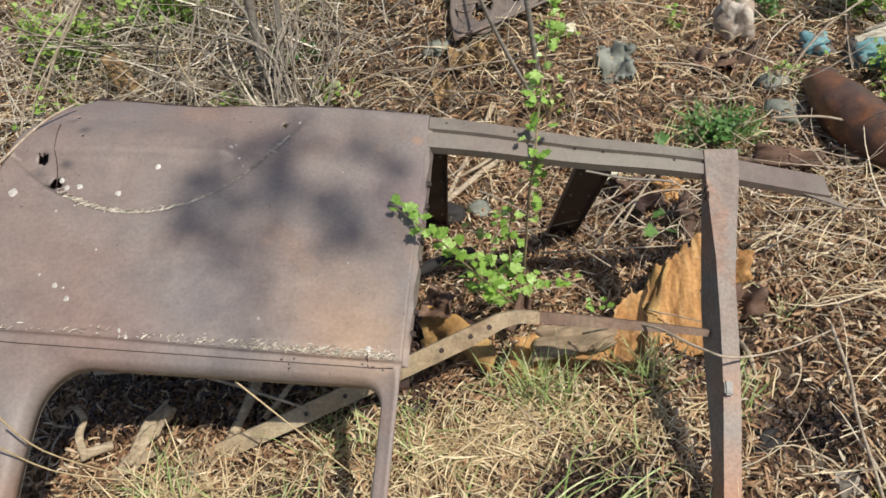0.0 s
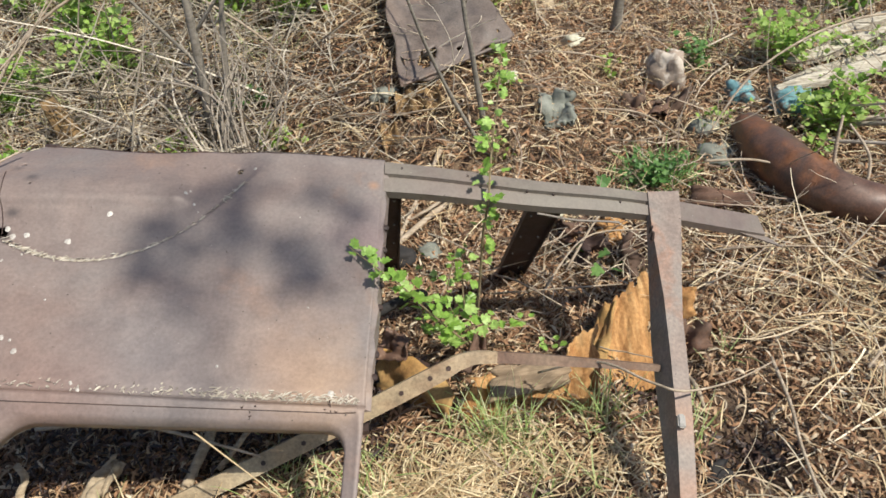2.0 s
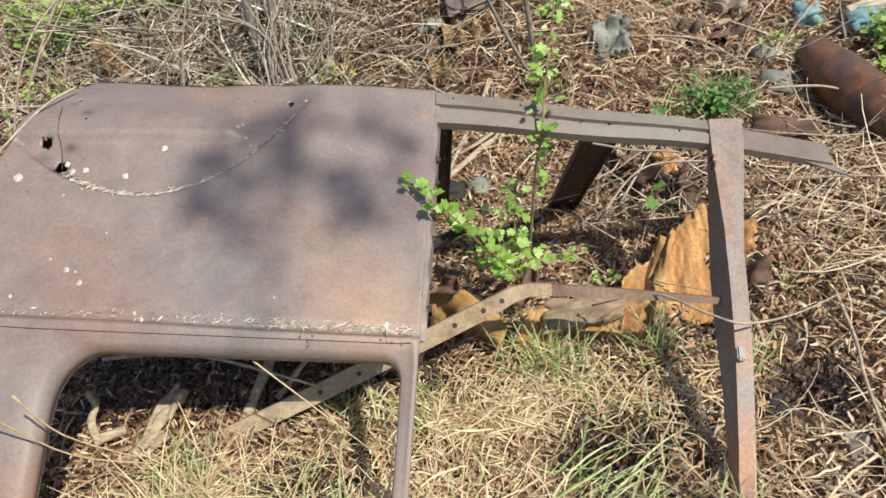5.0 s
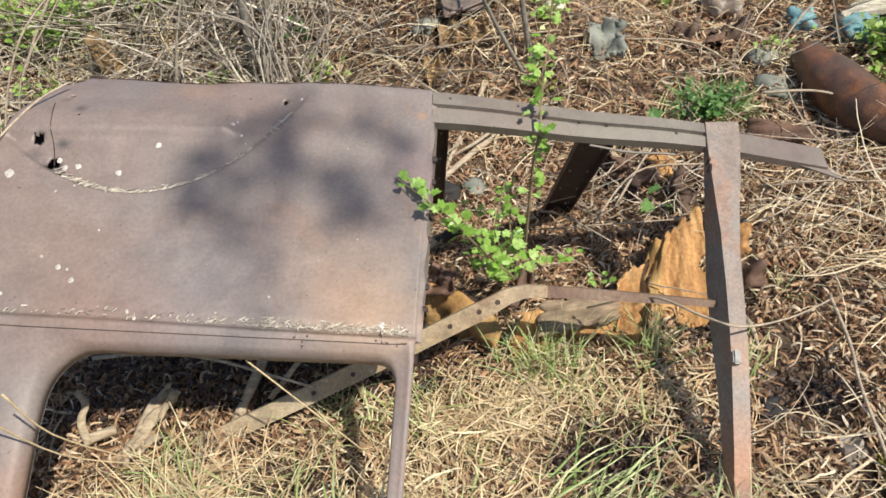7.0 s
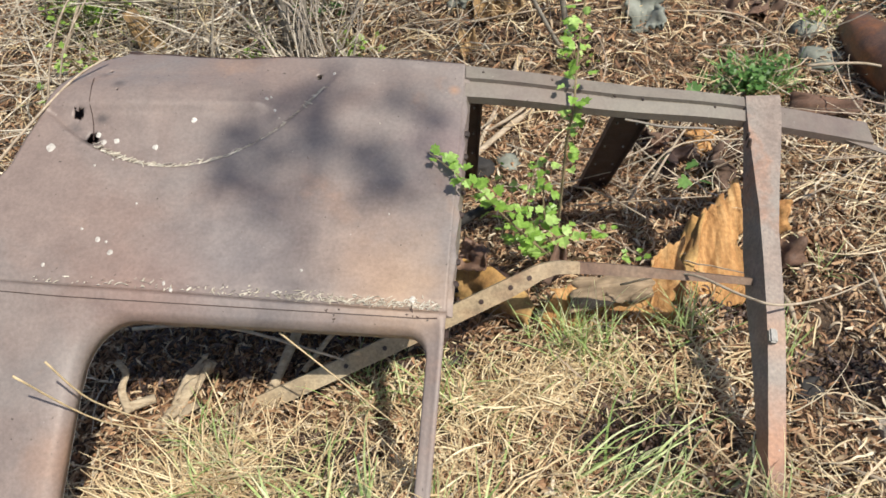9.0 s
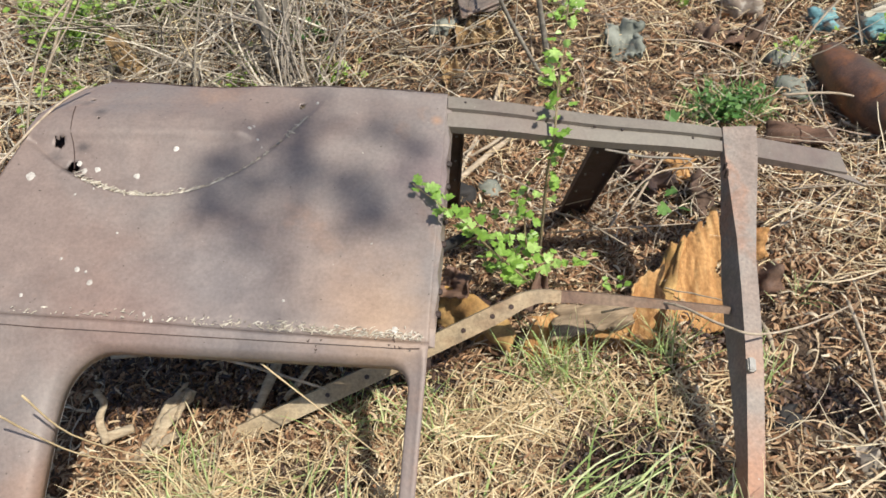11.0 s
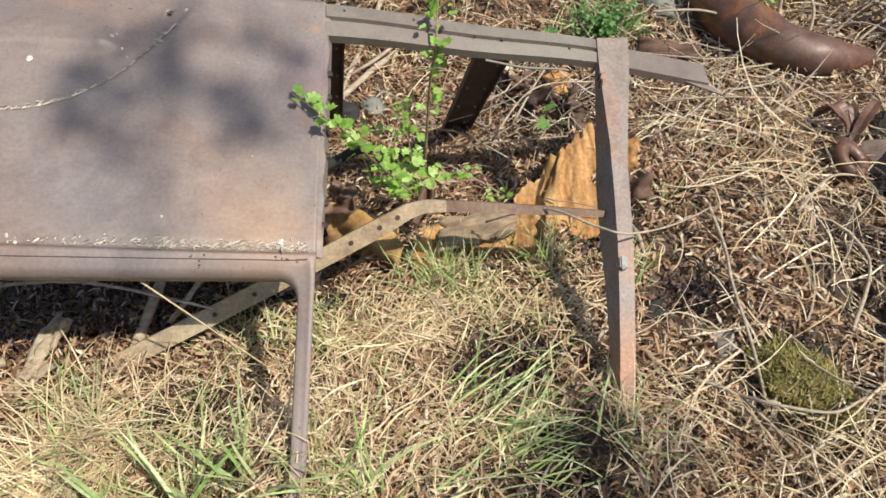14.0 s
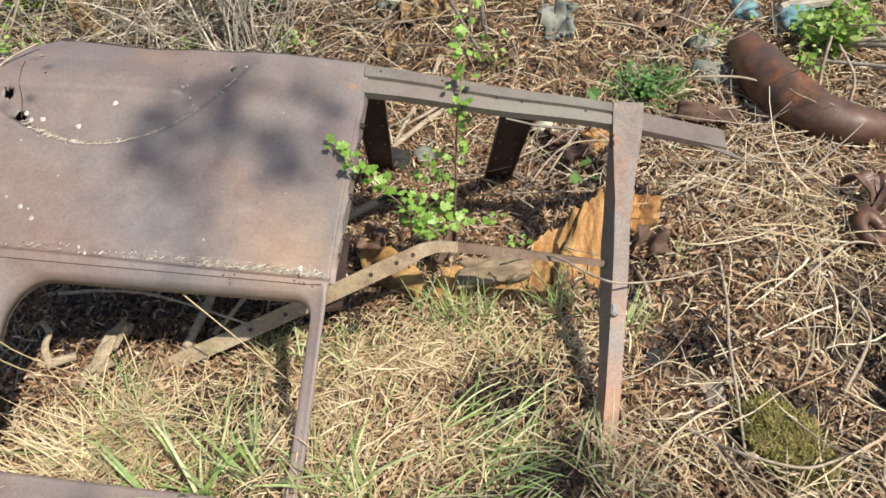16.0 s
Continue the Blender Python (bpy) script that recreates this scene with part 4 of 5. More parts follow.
bar("dead_stick", [(1.5, 2.0, 0.05), (1.62, 1.93, 0.08), (1.8, 1.93, 0.06), (1.95, 1.88, 0.08), (2.1, 1.9, 0.06)], 0.010, M_GREYTWIG, "grey fallen branch beside the planks", "branch", "", 8, 0.2, 6)
bar("dead_stick", [(1.36, 1.86, 0.07), (1.5, 1.74, 0.10), (1.62, 1.66, 0.09), (1.85, 1.62, 0.03)], 0.006, M_GREYTWIG, "grey fallen branch lying over the pipe's end", "branch", "", 8, 0.2, 6)
bar("dead_stick", [(1.45, 1.98, 0.05), (1.6, 1.78, 0.12), (1.72, 1.58, 0.05), (1.78, 1.45, 0.01)], 0.008, M_GREYTWIG, "grey fallen branch lying over the pipe's end", "branch", "", 8, 0.2, 6)
heap = random.Random(17)
for k in range(24):
    bx, by = 1.48 + 0.26 * heap.random(), 1.52 + 0.2 * heap.random()
    w, ln = heap.gauss(-0.6, 0.8), heap.uniform(0.1, 0.2)
    ca, sa, zz = math.cos(w) * ln, math.sin(w) * ln, ground_z(bx, by)
    bar("dead_stick", [(bx - ca, by - sa, zz + 0.005), (bx, by + 0.01, zz + heap.uniform(0.07, 0.15)), (bx + ca, by + sa, zz + heap.uniform(0.0, 0.08))], heap.uniform(0.0022, 0.0042), M_TWIG, "thin pale dry twig heaped over the pipe's end", "twig", "twigs over the pipe", 6, 0.1, 6)
bar("dead_stick", [(1.060, 0.784, 0.020), (1.112, 0.831, 0.050), (1.211, 0.922, 0.050)], 0.008, M_LOG, "grey stick lying beside the rusted box", "stick", "dead sticks")

for pts, r in ((((0.50, 1.50, 0.0), (0.62, 1.60, 0.10), (0.75, 1.66, 0.12)), 0.0035), (((0.42, 1.42, 0.0), (0.55, 1.52, 0.08), (0.72, 1.55, 0.06)), 0.003), (((0.66, 1.72, -0.02), (0.63, 1.62, 0.10), (0.60, 1.52, 0.16)), 0.0035),
               (((0.30, 1.42, 0.02), (0.45, 1.36, 0.06), (0.60, 1.36, 0.05)), 0.0025), (((0.33, 1.55, -0.03), (0.36, 1.42, 0.05), (0.44, 1.30, 0.06)), 0.003), (((1.0, 1.02, 0.04), (1.12, 1.1, 0.05), (1.22, 1.09, 0.03)), 0.0035),
               (((0.86, 1.48, 0.02), (0.98, 1.42, 0.06), (1.16, 1.42, 0.03)), 0.003), (((0.80, 1.35, 0.02), (0.93, 1.4, 0.04), (1.05, 1.5, 0.03)), 0.003), (((0.95, 0.72, 0.03), (1.05, 0.85, 0.06), (1.06, 1.0, 0.03)), 0.004),
               (((0.60, 0.70, 0.02), (0.68, 0.63, 0.04), (0.74, 0.52, 0.02)), 0.0035), (((0.93, 0.52, 0.02), (0.98, 0.62, 0.05), (1.08, 0.75, 0.04)), 0.004), (((0.05, 2.2, 0.15), (0.3, 2.18, 0.17), (0.5, 2.24, 0.14)), 0.004),
               (((0.55, 2.5, 0.2), (0.75, 2.42, 0.2), (0.95, 2.46, 0.12)), 0.004), (((0.7, 2.2, 0.1), (0.88, 2.12, 0.1), (1.0, 2.02, 0.04)), 0.004)):
    bar("bare_twig", pts, r, M_TWIG, "thin pale bare twig lying over leaves", "twig", "bare twigs", 5, 0.3, 6)

# claw-like bracket, bark, box and sheet
claw = thing("bent_bracket", on_ground(1.27, 1.25), "brown rusted bent bracket with curled prongs", "bracket")
for pts, r in ((((1.165, 1.24, 0.03), (1.185, 1.20, 0.06), (1.225, 1.165, 0.05), (1.26, 1.14, 0.02)), 0.013), (((1.31, 1.27, 0.10), (1.27, 1.24, 0.085), (1.225, 1.20, 0.05)), 0.010),
               (((1.20, 1.31, 0.05), (1.215, 1.285, 0.095), (1.235, 1.25, 0.07), (1.235, 1.21, 0.04)), 0.013), (((1.25, 1.32, 0.04), (1.255, 1.28, 0.09), (1.25, 1.24, 0.06)), 0.008)):
    bm = bmesh.new()
    line = spline(pts, 7)
    st = []
    for k, p in enumerate(line):
        d = (line[min(k + 1, len(line) - 1)] - line[max(k - 1, 0)]).normalized()
        wide = d.cross(Vector((0.3 * math.sin(k * 0.5), 0.2, 1))).normalized() * r * (1.5 - 1.1 * abs(k / (len(line) - 1) - 0.4)) * (1 + 0.15 * noise.noise(p * 60))
        flat = d.cross(wide).normalized() * 0.0025
        st.append([p - wide + flat, p + flat * 2.2, p + wide + flat, p + wide - flat, p + flat * 0.2, p - wide - flat])
    extrude_profile(bm, st)
    part("prong", bm, M_PIPE, claw)
bm = bmesh.new()
tube(bm, [Vector((1.19, 1.145, 0.045)) + Vector((0.8, -0.1, -0.3)) * 0.032 * math.cos(a) + Vector((0.1, 0.9, 0.4)) * 0.032 * math.sin(a) for a in [2 * math.pi * k / 20 for k in range(21)]], 0.016, 10, 0.3)
part("eye_ring", bm, M_PIPE, claw, "thick rusted ring end", True)
crumpled_sheet("torn_plate", [(1.205, 1.12, 0.03), (1.31, 1.085, 0.03), (1.36, 1.165, 0.08), (1.235, 1.185, 0.065)], M_FENDER, 0.005, 16, 12, 0.02, 0.03, ragged=0.05, parent=claw, seed=81.0, sag=-0.025)
lump("bark_slab", (1.405, 1.245, 0.05), (0.085, 0.045, 0.065), M_PALEBARK, "pale lichened slab of bark", "bark", 6.6, 0.6, 20)
side_sheet = crumpled_sheet("rusted_fender", [(1.23, 1.04, 0.05), (1.40, 0.86, 0.06), (1.75, 1.05, 0.13), (1.38, 1.17, 0.12)], M_FENDER, 0.005, 24, 20, 0.02, 0.02, ragged=0.012, seed=61.0, sag=0.03)
tagged(side_sheet, "brown rusted curved fender sheet", "fender")
crumpled_sheet("fender_lip", [(1.225, 1.03, 0.0), (1.395, 0.85, 0.0), (1.40, 0.855, 0.062), (1.23, 1.037, 0.052)], M_PATCH, 0.004, 20, 4, 0.008, parent=side_sheet, seed=63.0)
box = thing("rusted_box", on_ground(1.25, 0.7), "brown rusted open metal box with slots", "metal box")
BOX = [Vector(p) for p in ((1.052, 0.644, 0.120), (1.205, 0.413, 0.045), (1.604, 0.749, -0.021), (1.451, 0.980, 0.054))]
drop = Vector((0.004, 0.002, -0.03))
crumpled_sheet("box_front", [BOX[0] + drop, BOX[1] + drop, BOX[1], BOX[0]], M_BOX, 0.004, 16, 6, 0.002, ragged=0.008, parent=box, seed=71.0)
crumpled_sheet("box_top", BOX, M_BOX, 0.005, 48, 40, 0.004, 0.0, [(0.14 + 0.018 * k, v, 0.019) for k in range(16) for v in (0.13, 0.21)], 0.01, box, 73.0)
crumpled_sheet("box_side", [BOX[0] + drop, BOX[3] + drop, BOX[3], BOX[0]], M_BOX, 0.004, 14, 6, 0.002, ragged=0.008, parent=box, seed=74.0)

# lichen spots on the panel
for n, (x, y, r) in enumerate(((-0.628, 1.125, 0.010), (-0.558, 1.159, 0.006), (-0.548, 1.146, 0.0065), (-0.526, 1.148, 0.006), (-0.459, 1.137, 0.0065), (-0.396, 1.186, 0.006),
                               (-0.522, 0.956, 0.0055), (-0.499, 0.934, 0.0055), (-0.508, 0.952, 0.003), (-0.549, 1.09, 0.003), (-0.029, 0.858, 0.006), (-0.55, 0.975, 0.003), (-0.60, 0.915, 0.004),
                               (-0.20, 0.905, 0.003), (-0.06, 1.0, 0.002), (-0.07, 1.17, 0.002), (-0.41, 0.884, 0.0035), (-0.40, 0.876, 0.0035), (-0.47, 1.02, 0.0025), (-0.52, 1.10, 0.0025), (-0.269, 1.223, 0.004), (-0.255, 1.204, 0.003), (-0.24, 1.179, 0.004), (-0.262, 1.229, 0.0025), (-0.248, 1.19, 0.0025), (-0.15, 1.279, 0.004))):
    bm = bmesh.new()
    k = 11
    c = panel_point(x, y)
    top = bm.verts.new(c + N * 0.0022)
    rim = []
    for i in range(k):
        w = 2 * math.pi * i / k
        rr = 0.8 * r * (1 + 0.4 * noise.noise(Vector((math.cos(w) * 2, math.sin(w) * 2, n * 3.1))))
        q = panel_point(x + rr * math.cos(w), y + rr * math.sin(w))
        rim.append(bm.verts.new(q + N * 0.0004))
    for i in range(k):
        bm.faces.new((top, rim[i], rim[(i + 1) % k]))
    part("lichen_spot", bm, M_LICHEN, panel)

# ---- litter, straw and grass ----
rng = np.random.default_rng(7)
GXA, GYA = np.array(gx), np.array(gy)
GZA = np.array([v[2] for v in gv]).reshape(len(gy), len(gx))


def heights(x, y):
    i = np.clip(np.searchsorted(GXA, x) - 1, 0, len(GXA) - 2)
    j = np.clip(np.searchsorted(GYA, y) - 1, 0, len(GYA) - 2)
    u = (x - GXA[i]) / (GXA[i + 1] - GXA[i])
    v = (y - GYA[j]) / (GYA[j + 1] - GYA[j])
    return (GZA[j, i] * (1 - u) + GZA[j, i + 1] * u) * (1 - v) + (GZA[j + 1, i] * (1 - u) + GZA[j + 1, i + 1] * u) * v


def strips(name, base, yaw, pitch, length, width, arch, bend, roll, segs, mat, blade=False):
    """Many thin curved strips in one mesh: leaves, straw or blades."""
    n = len(base)
    t = np.linspace(0, 1, segs + 1)[None, :]
    ya = yaw[:, None] + bend[:, None] * (t - 0.5)
    if blade:
        pt = pitch[:, None] - arch[:, None] * t * 2
        dx, dy, dz = np.cos(ya) * np.cos(pt), np.sin(ya) * np.cos(pt), np.sin(pt)
    else:
        pt = pitch[:, None] + arch[:, None] * (1 - 2 * t) * 2
        dx, dy, dz = np.cos(ya) * np.cos(pt), np.sin(ya) * np.cos(pt), np.sin(pt)
    stepl = (length / segs)[:, None]
    cen = np.stack([np.concatenate([np.zeros((n, 1)), np.cumsum(d[:, :-1] * stepl, 1)], 1) for d in (dx, dy, dz)], -1)
    if not blade:
        cen -= cen[:, segs // 2 : segs // 2 + 1, :] * np.array([1, 1, 0.5])
    cen += base[:, None, :]
    side = np.stack([-np.sin(ya) * np.cos(roll[:, None]), np.cos(ya) * np.cos(roll[:, None]), np.sin(roll[:, None]) * np.ones_like(ya)], -1)
    prof = (1 - t) ** 0.6 * 0.9 + 0.1 if blade else np.sin(np.pi * (0.08 + 0.84 * t)) ** 0.7
    wd = (width[:, None] * prof * 0.5)[..., None]
    v = np.stack([cen - side * wd, cen + side * wd], 2).reshape(n, -1, 3)
    m = 2 * (segs + 1)
    f = np.array([[2 * k, 2 * k + 1, 2 * k + 3, 2 * k + 2] for k in range(segs)])
    faces = (f[None] + (np.arange(n) * m)[:, None, None]).reshape(-1, 4)
    me = bpy.data.meshes.new(name)
    vv = v.reshape(-1, 3).astype(np.float32)
    me.vertices.add(len(vv))
    me.vertices.foreach_set("co", vv.ravel())
    me.loops.add(faces.size)
    me.loops.foreach_set("vertex_index", faces.ravel().astype(np.int32))
    me.polygons.add(len(faces))
    me.polygons.foreach_set("loop_start", np.arange(0, faces.size, 4, dtype=np.int32))
    me.update(calc_edges=True)
    me.materials.append(mat)
    return new(name, me)


def scatter(n, x0, x1, y0, y1, up):
    x, y = rng.uniform(x0, x1, n), rng.uniform(y0, y1, n)
    return np.stack([x, y, heights(x, y) + rng.uniform(0, 1, n) ** 1.5 * up], 1)


def thinned(base, spots):
    """Leaves bare soil at the given x, y, radius."""
    keep = np.ones(len(base), bool)
    for x, y, r in spots:
        d = np.hypot(base[:, 0] - x, base[:, 1] - y) / r
        keep &= rng.uniform(0, 1, len(base)) < np.clip((d - 0.5) * 1.4, 0.12, 1)
    return base[keep]


BARE = [(0.31, 0.80, 0.13), (-0.25, 0.79, 0.10), (0.70, 0.88, 0.10), (0.74, 1.02, 0.05), (0.6, 1.12, 0.10), (0.42, 0.62, 0.06), (0.83, 0.72, 0.05), (1.0, 0.85, 0.05), (0.05, 1.2, 0.1), (1.1, 1.0, 0.1), (0.36, 0.565, 0.1), (1.10, 0.80, 0.13), (0.81, 0.64, 0.13)]


def leaf_layer(name, base, lo, hi, label, mat):
    n = len(base)
    ob = strips(name, base, rng.uniform(0, 6.3, n), rng.normal(0, 0.28, n), rng.uniform(lo, hi, n), rng.uniform(0.003, 0.0075, n) * (lo / 0.018) ** 0.5,
                rng.uniform(-0.2, 0.85, n), rng.normal(0, 0.9, n), rng.normal(0, 0.9, n), 4, mat)
    return tagged(ob, label, "leaf litter", kind="stuff")


def straw_layer(base, lo, hi, wid, label, mat=M_STRAW, lift=0.12, yaw=None):
    n = len(base)
    ob = strips("dry_straw", base, rng.uniform(0, 6.3, n) if yaw is None else yaw, rng.normal(0, lift, n), rng.uniform(lo, hi, n), rng.uniform(wid * 0.35, wid * 1.25, n),
                rng.uniform(0.0, 0.35, n), rng.normal(0, 0.7, n), rng.normal(0, 0.6, n), 6, mat)
    return tagged(ob, label, "straw", kind="stuff")


outer = np.stack([rng.normal(0.5, 1.9, 60000), rng.normal(1.7, 1.7, 60000), np.zeros(60000)], 1)
gone = (np.abs(outer[:, 0] - 0.35) < 1.25) & (np.abs(outer[:, 1] - 1.15) < 0.75)
gone |= (np.abs(outer[:, 0] - 0.5) < 2.0) & (np.abs(outer[:, 1] - 2.8) < 0.85)
outer = outer[~gone]
outer[:, 2] = heights(outer[:, 0], outer[:, 1]) + rng.uniform(0, 0.03, len(outer))
leaf_layer("leaf_litter", outer, 0.03, 0.07, "curled brown dead leaves thinning out over the bank", M_LEAF)
near = thinned(np.concatenate([scatter(60000, -0.95, 1.65, 0.3, 1.95, 0.03)]), BARE)
leaf_layer("leaf_litter", near, 0.016, 0.042, "curled brown and tan dead leaves covering the soil", M_LEAF)
M_BITS = litter_material("shredded brown stalks", [(0.0, (0.16, 0.085, 0.045)), (0.35, (0.36, 0.22, 0.12)), (0.7, (0.52, 0.37, 0.22)), (1.0, (0.72, 0.6, 0.43))])
straw_layer(thinned(scatter(15000, -0.95, 1.65, 0.3, 1.95, 0.034), BARE), 0.015, 0.055, 0.0034, "short shredded brown stalks among leaves", M_BITS, 0.25)
straw_layer(scatter(9000, -1.6, 2.6, 1.9, 3.6, 0.04), 0.02, 0.07, 0.0036, "short shredded brown stalks over the bank", M_BITS, 0.25)
far = scatter(42000, -1.6, 2.6, 1.9, 3.7, 0.035)
leaf_layer("leaf_litter", far, 0.022, 0.055, "curled brown dead leaves covering the bank", M_LEAF)


def cloud(n, x, y, sx, sy, up):
    px, py = rng.normal(x, sx, n), rng.normal(y, sy, n)
    return np.stack([px, py, heights(px, py) + rng.uniform(0, 1, n) * up], 1)


straw_layer(thinned(np.concatenate([cloud(2300, 0.2, 0.9, 0.16, 0.06, 0.04), cloud(1200, 0.1, 0.68, 0.16, 0.09, 0.05), cloud(500, 0.55, 0.66, 0.2, 0.1, 0.04)]), BARE), 0.025, 0.10, 0.0027, "pale dry straw matted over the soil")
straw_layer(np.concatenate([cloud(700, -0.42, 0.72, 0.12, 0.07, 0.05), cloud(120, -0.25, 0.84, 0.16, 0.06, 0.03)]), 0.05, 0.18, 0.0023, "pale dry straw heaped in the window opening", lift=0.3)
straw_layer(thinned(np.concatenate([cloud(330, 1.1, 1.08, 0.11, 0.18, 0.06), cloud(170, 1.1, 1.5, 0.2, 0.15, 0.05), cloud(300, 0.85, 0.55, 0.2, 0.1, 0.05)]), BARE), 0.05, 0.28, 0.0027, "pale dry stalks lying over leaves")
straw_layer(scatter(4300, -1.5, 2.4, 1.75, 3.3, 0.06), 0.05, 0.24, 0.003, "dry stalks scattered over the bank", lift=0.2)


def twig_layer(base, lo, hi, wid, label, mat, lift):
    n = len(base)
    verts, faces = [], []
    for k in range(n):
        L = rng.uniform(lo, hi)
        yaw, pit = rng.uniform(0, 6.3), rng.normal(0, lift)
        cy, cp = rng.normal(0, 0.9), rng.normal(0.0, 0.5)
        p = base[k].copy()
        r0 = rng.uniform(0.5, 1.2) * wid
        m = 8
        start = len(verts)
        for i in range(m + 1):
            t = i / m
            d = np.array([math.cos(yaw + cy * t) * math.cos(pit - cp * t), math.sin(yaw + cy * t) * math.cos(pit - cp * t), math.sin(pit - cp * t)])
            s = np.array([-math.sin(yaw), math.cos(yaw), 0])
            u = np.cross(d, s)
            r = r0 * (1 - 0.6 * t)
            for q in range(3):
                w = q * 2.094
                verts.append(p + (s * math.cos(w) + u * math.sin(w)) * r)
            p = p + d * L / m + rng.normal(0, 0.0022, 3)
        for i in range(m):
            for q in range(3):
                a0, a1 = start + i * 3 + q, start + i * 3 + (q + 1) % 3
                faces.append((a0, a1, a1 + 3, a0 + 3))
    ob = mesh_ob("dry_twigs", verts, faces, mat)
    return tagged(ob, label, "twigs", kind="stuff")


M_TWIGS = litter_material("mixed dry twigs", [(0.0, (0.2, 0.14, 0.1)), (0.5, (0.38, 0.3, 0.22)), (1.0, (0.55, 0.47, 0.36))])
twig_layer(scatter(420, -0.9, 1.6, 0.4, 1.9, 0.03), 0.06, 0.2, 0.0022, "thin dry twigs lying among leaves", M_TWIGS, 0.12)
twig_layer(scatter(800, -1.5, 2.4, 1.85, 3.3, 0.05), 0.12, 0.45, 0.003, "thin dry twigs tangled over the bank", M_TWIGS, 0.3)
M_GREYS = litter_material("grey bramble stems", [(0.0, (0.12, 0.095, 0.07)), (0.5, (0.34, 0.285, 0.21)), (1.0, (0.62, 0.55, 0.44))])
twig_layer(cloud(1500, -0.7, 2.4, 0.42, 0.34, 0.13), 0.12, 0.5, 0.0026, "tangle of bare grey bramble stems", M_GREYS, 0.5)
# Dark leaf colour stands for the shaded gaps between bramble stems.
leaf_layer("wet_leaves", cloud(2600, -0.6, 2.35, 0.4, 0.32, 0.035), 0.02, 0.045, "leaves coloured dark for the shaded gaps under the brambles", M_WET_SHADE)
M_PALESTEM = litter_material("pale bare stems", [(0.0, (0.36, 0.27, 0.175)), (0.5, (0.57, 0.46, 0.31)), (1.0, (0.76, 0.66, 0.48))])
twig_layer(np.concatenate([cloud(170, 1.05, 1.1, 0.2, 0.3, 0.05), cloud(90, 0.85, 0.6, 0.2, 0.12, 0.05)]), 0.1, 0.32, 0.0024, "pale bare stems tangled over brown litter", M_PALESTEM, 0.15)
twig_layer(cloud(140, 0.6, 1.62, 0.15, 0.15, 0.06), 0.1, 0.3, 0.0022, "thin bare stems in the hollow", M_TWIGS, 0.4)
twig_layer(cloud(200, 1.7, 2.5, 0.4, 0.4, 0.08), 0.2, 0.6, 0.003, "tangle of bare stems over the planks", M_TWIGS, 0.5)
twig_layer(cloud(120, 1.15, 1.5, 0.22, 0.2, 0.05), 0.12, 0.4, 0.0025, "arching bare stems near the pipe", M_TWIGS, 0.3)

straw_layer(cloud(260, -0.8, 2.35, 0.35, 0.28, 0.12), 0.1, 0.4, 0.0024, "dry grass stems standing behind the panel", lift=0.6)

# Wet patches; dark leaves also draw the shade beside the box.
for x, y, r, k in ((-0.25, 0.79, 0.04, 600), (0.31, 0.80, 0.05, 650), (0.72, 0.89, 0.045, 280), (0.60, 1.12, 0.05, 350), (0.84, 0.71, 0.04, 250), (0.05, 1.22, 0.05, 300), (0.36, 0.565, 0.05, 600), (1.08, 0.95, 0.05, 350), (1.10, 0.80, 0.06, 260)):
    leaf_layer("wet_leaves", cloud(k, x, y, r, r * 0.7, 0.03), 0.014, 0.032, "dark leaves for wet patches and shade in a hollow", M_WET_SHADE)
# Dark leaf colour stands for the shade inside the shell.
leaf_layer("wet_leaves", scatter(4200, -0.72, 0.03, 0.98, 1.32, 0.045), 0.016, 0.036, "leaves coloured dark for the shade inside the shell", M_WET_SHADE)
twig_layer(cloud(70, -0.75, 2.3, 0.4, 0.3, 0.1), 0.5, 1.1, 0.0038, "long arching bare bramble stems", M_GREYS, 0.6)
twig_layer(cloud(24, 1.75, 2.2, 0.3, 0.2, 0.1), 0.4, 0.9, 0.0045, "long arching bare stems over planks", M_TWIGS, 0.4)

# straw bits caught on the panel
dx = rng.uniform(-0.56, -0.17, 700)
dy = 1.093 + 2.2 * (dx + 0.43) ** 2 + rng.normal(0.005, 0.0035, 700)
keep = rng.uniform(0, 1, 700) < np.exp(-((dx + 0.44) / 0.15) ** 2) + 0.25
cx = rng.uniform(-0.62, 0.01, 1100)
cyy = np.array([crease_y(x) for x in cx]) + np.abs(rng.normal(0.0, 0.005, 1100)) + 0.003
keep2 = rng.uniform(0, 1, 1100) < 0.12 + 0.88 * np.exp(-((cx + 0.1) / 0.14) ** 2)
px, py = np.concatenate([dx[keep], cx[keep2]]), np.concatenate([dy[keep], cyy[keep2]])
pb = np.array([list(panel_point(x, y) + N * 0.002) for x, y in zip(px, py)])
n = len(pb)
tagged(strips("straw_bits", pb, rng.normal(0, 0.7, n), np.full(n, 0.0), np.where(np.arange(n) < keep.sum(), 1.6, 1.0) * (rng.uniform(0.02, 0.2, n) ** 2 * 0.3 + 0.003), np.where(np.arange(n) < keep.sum(), 1.5, 1.0) * rng.uniform(0.0012, 0.0028, n), rng.uniform(0, 0.2, n), rng.normal(0, 0.4, n), rng.normal(0, 0.4, n), 2, M_CRUST),
       "pale straw bits caught in the panel's creases", "debris", kind="stuff")
n = len(moss_pts)
mp = np.array([list(p) for p, _ in moss_pts])
idx = rng.integers(0, n, 9000)
base = mp[idx] + rng.normal(0, 0.006, (9000, 3)) * np.array([1, 1, 0.4])
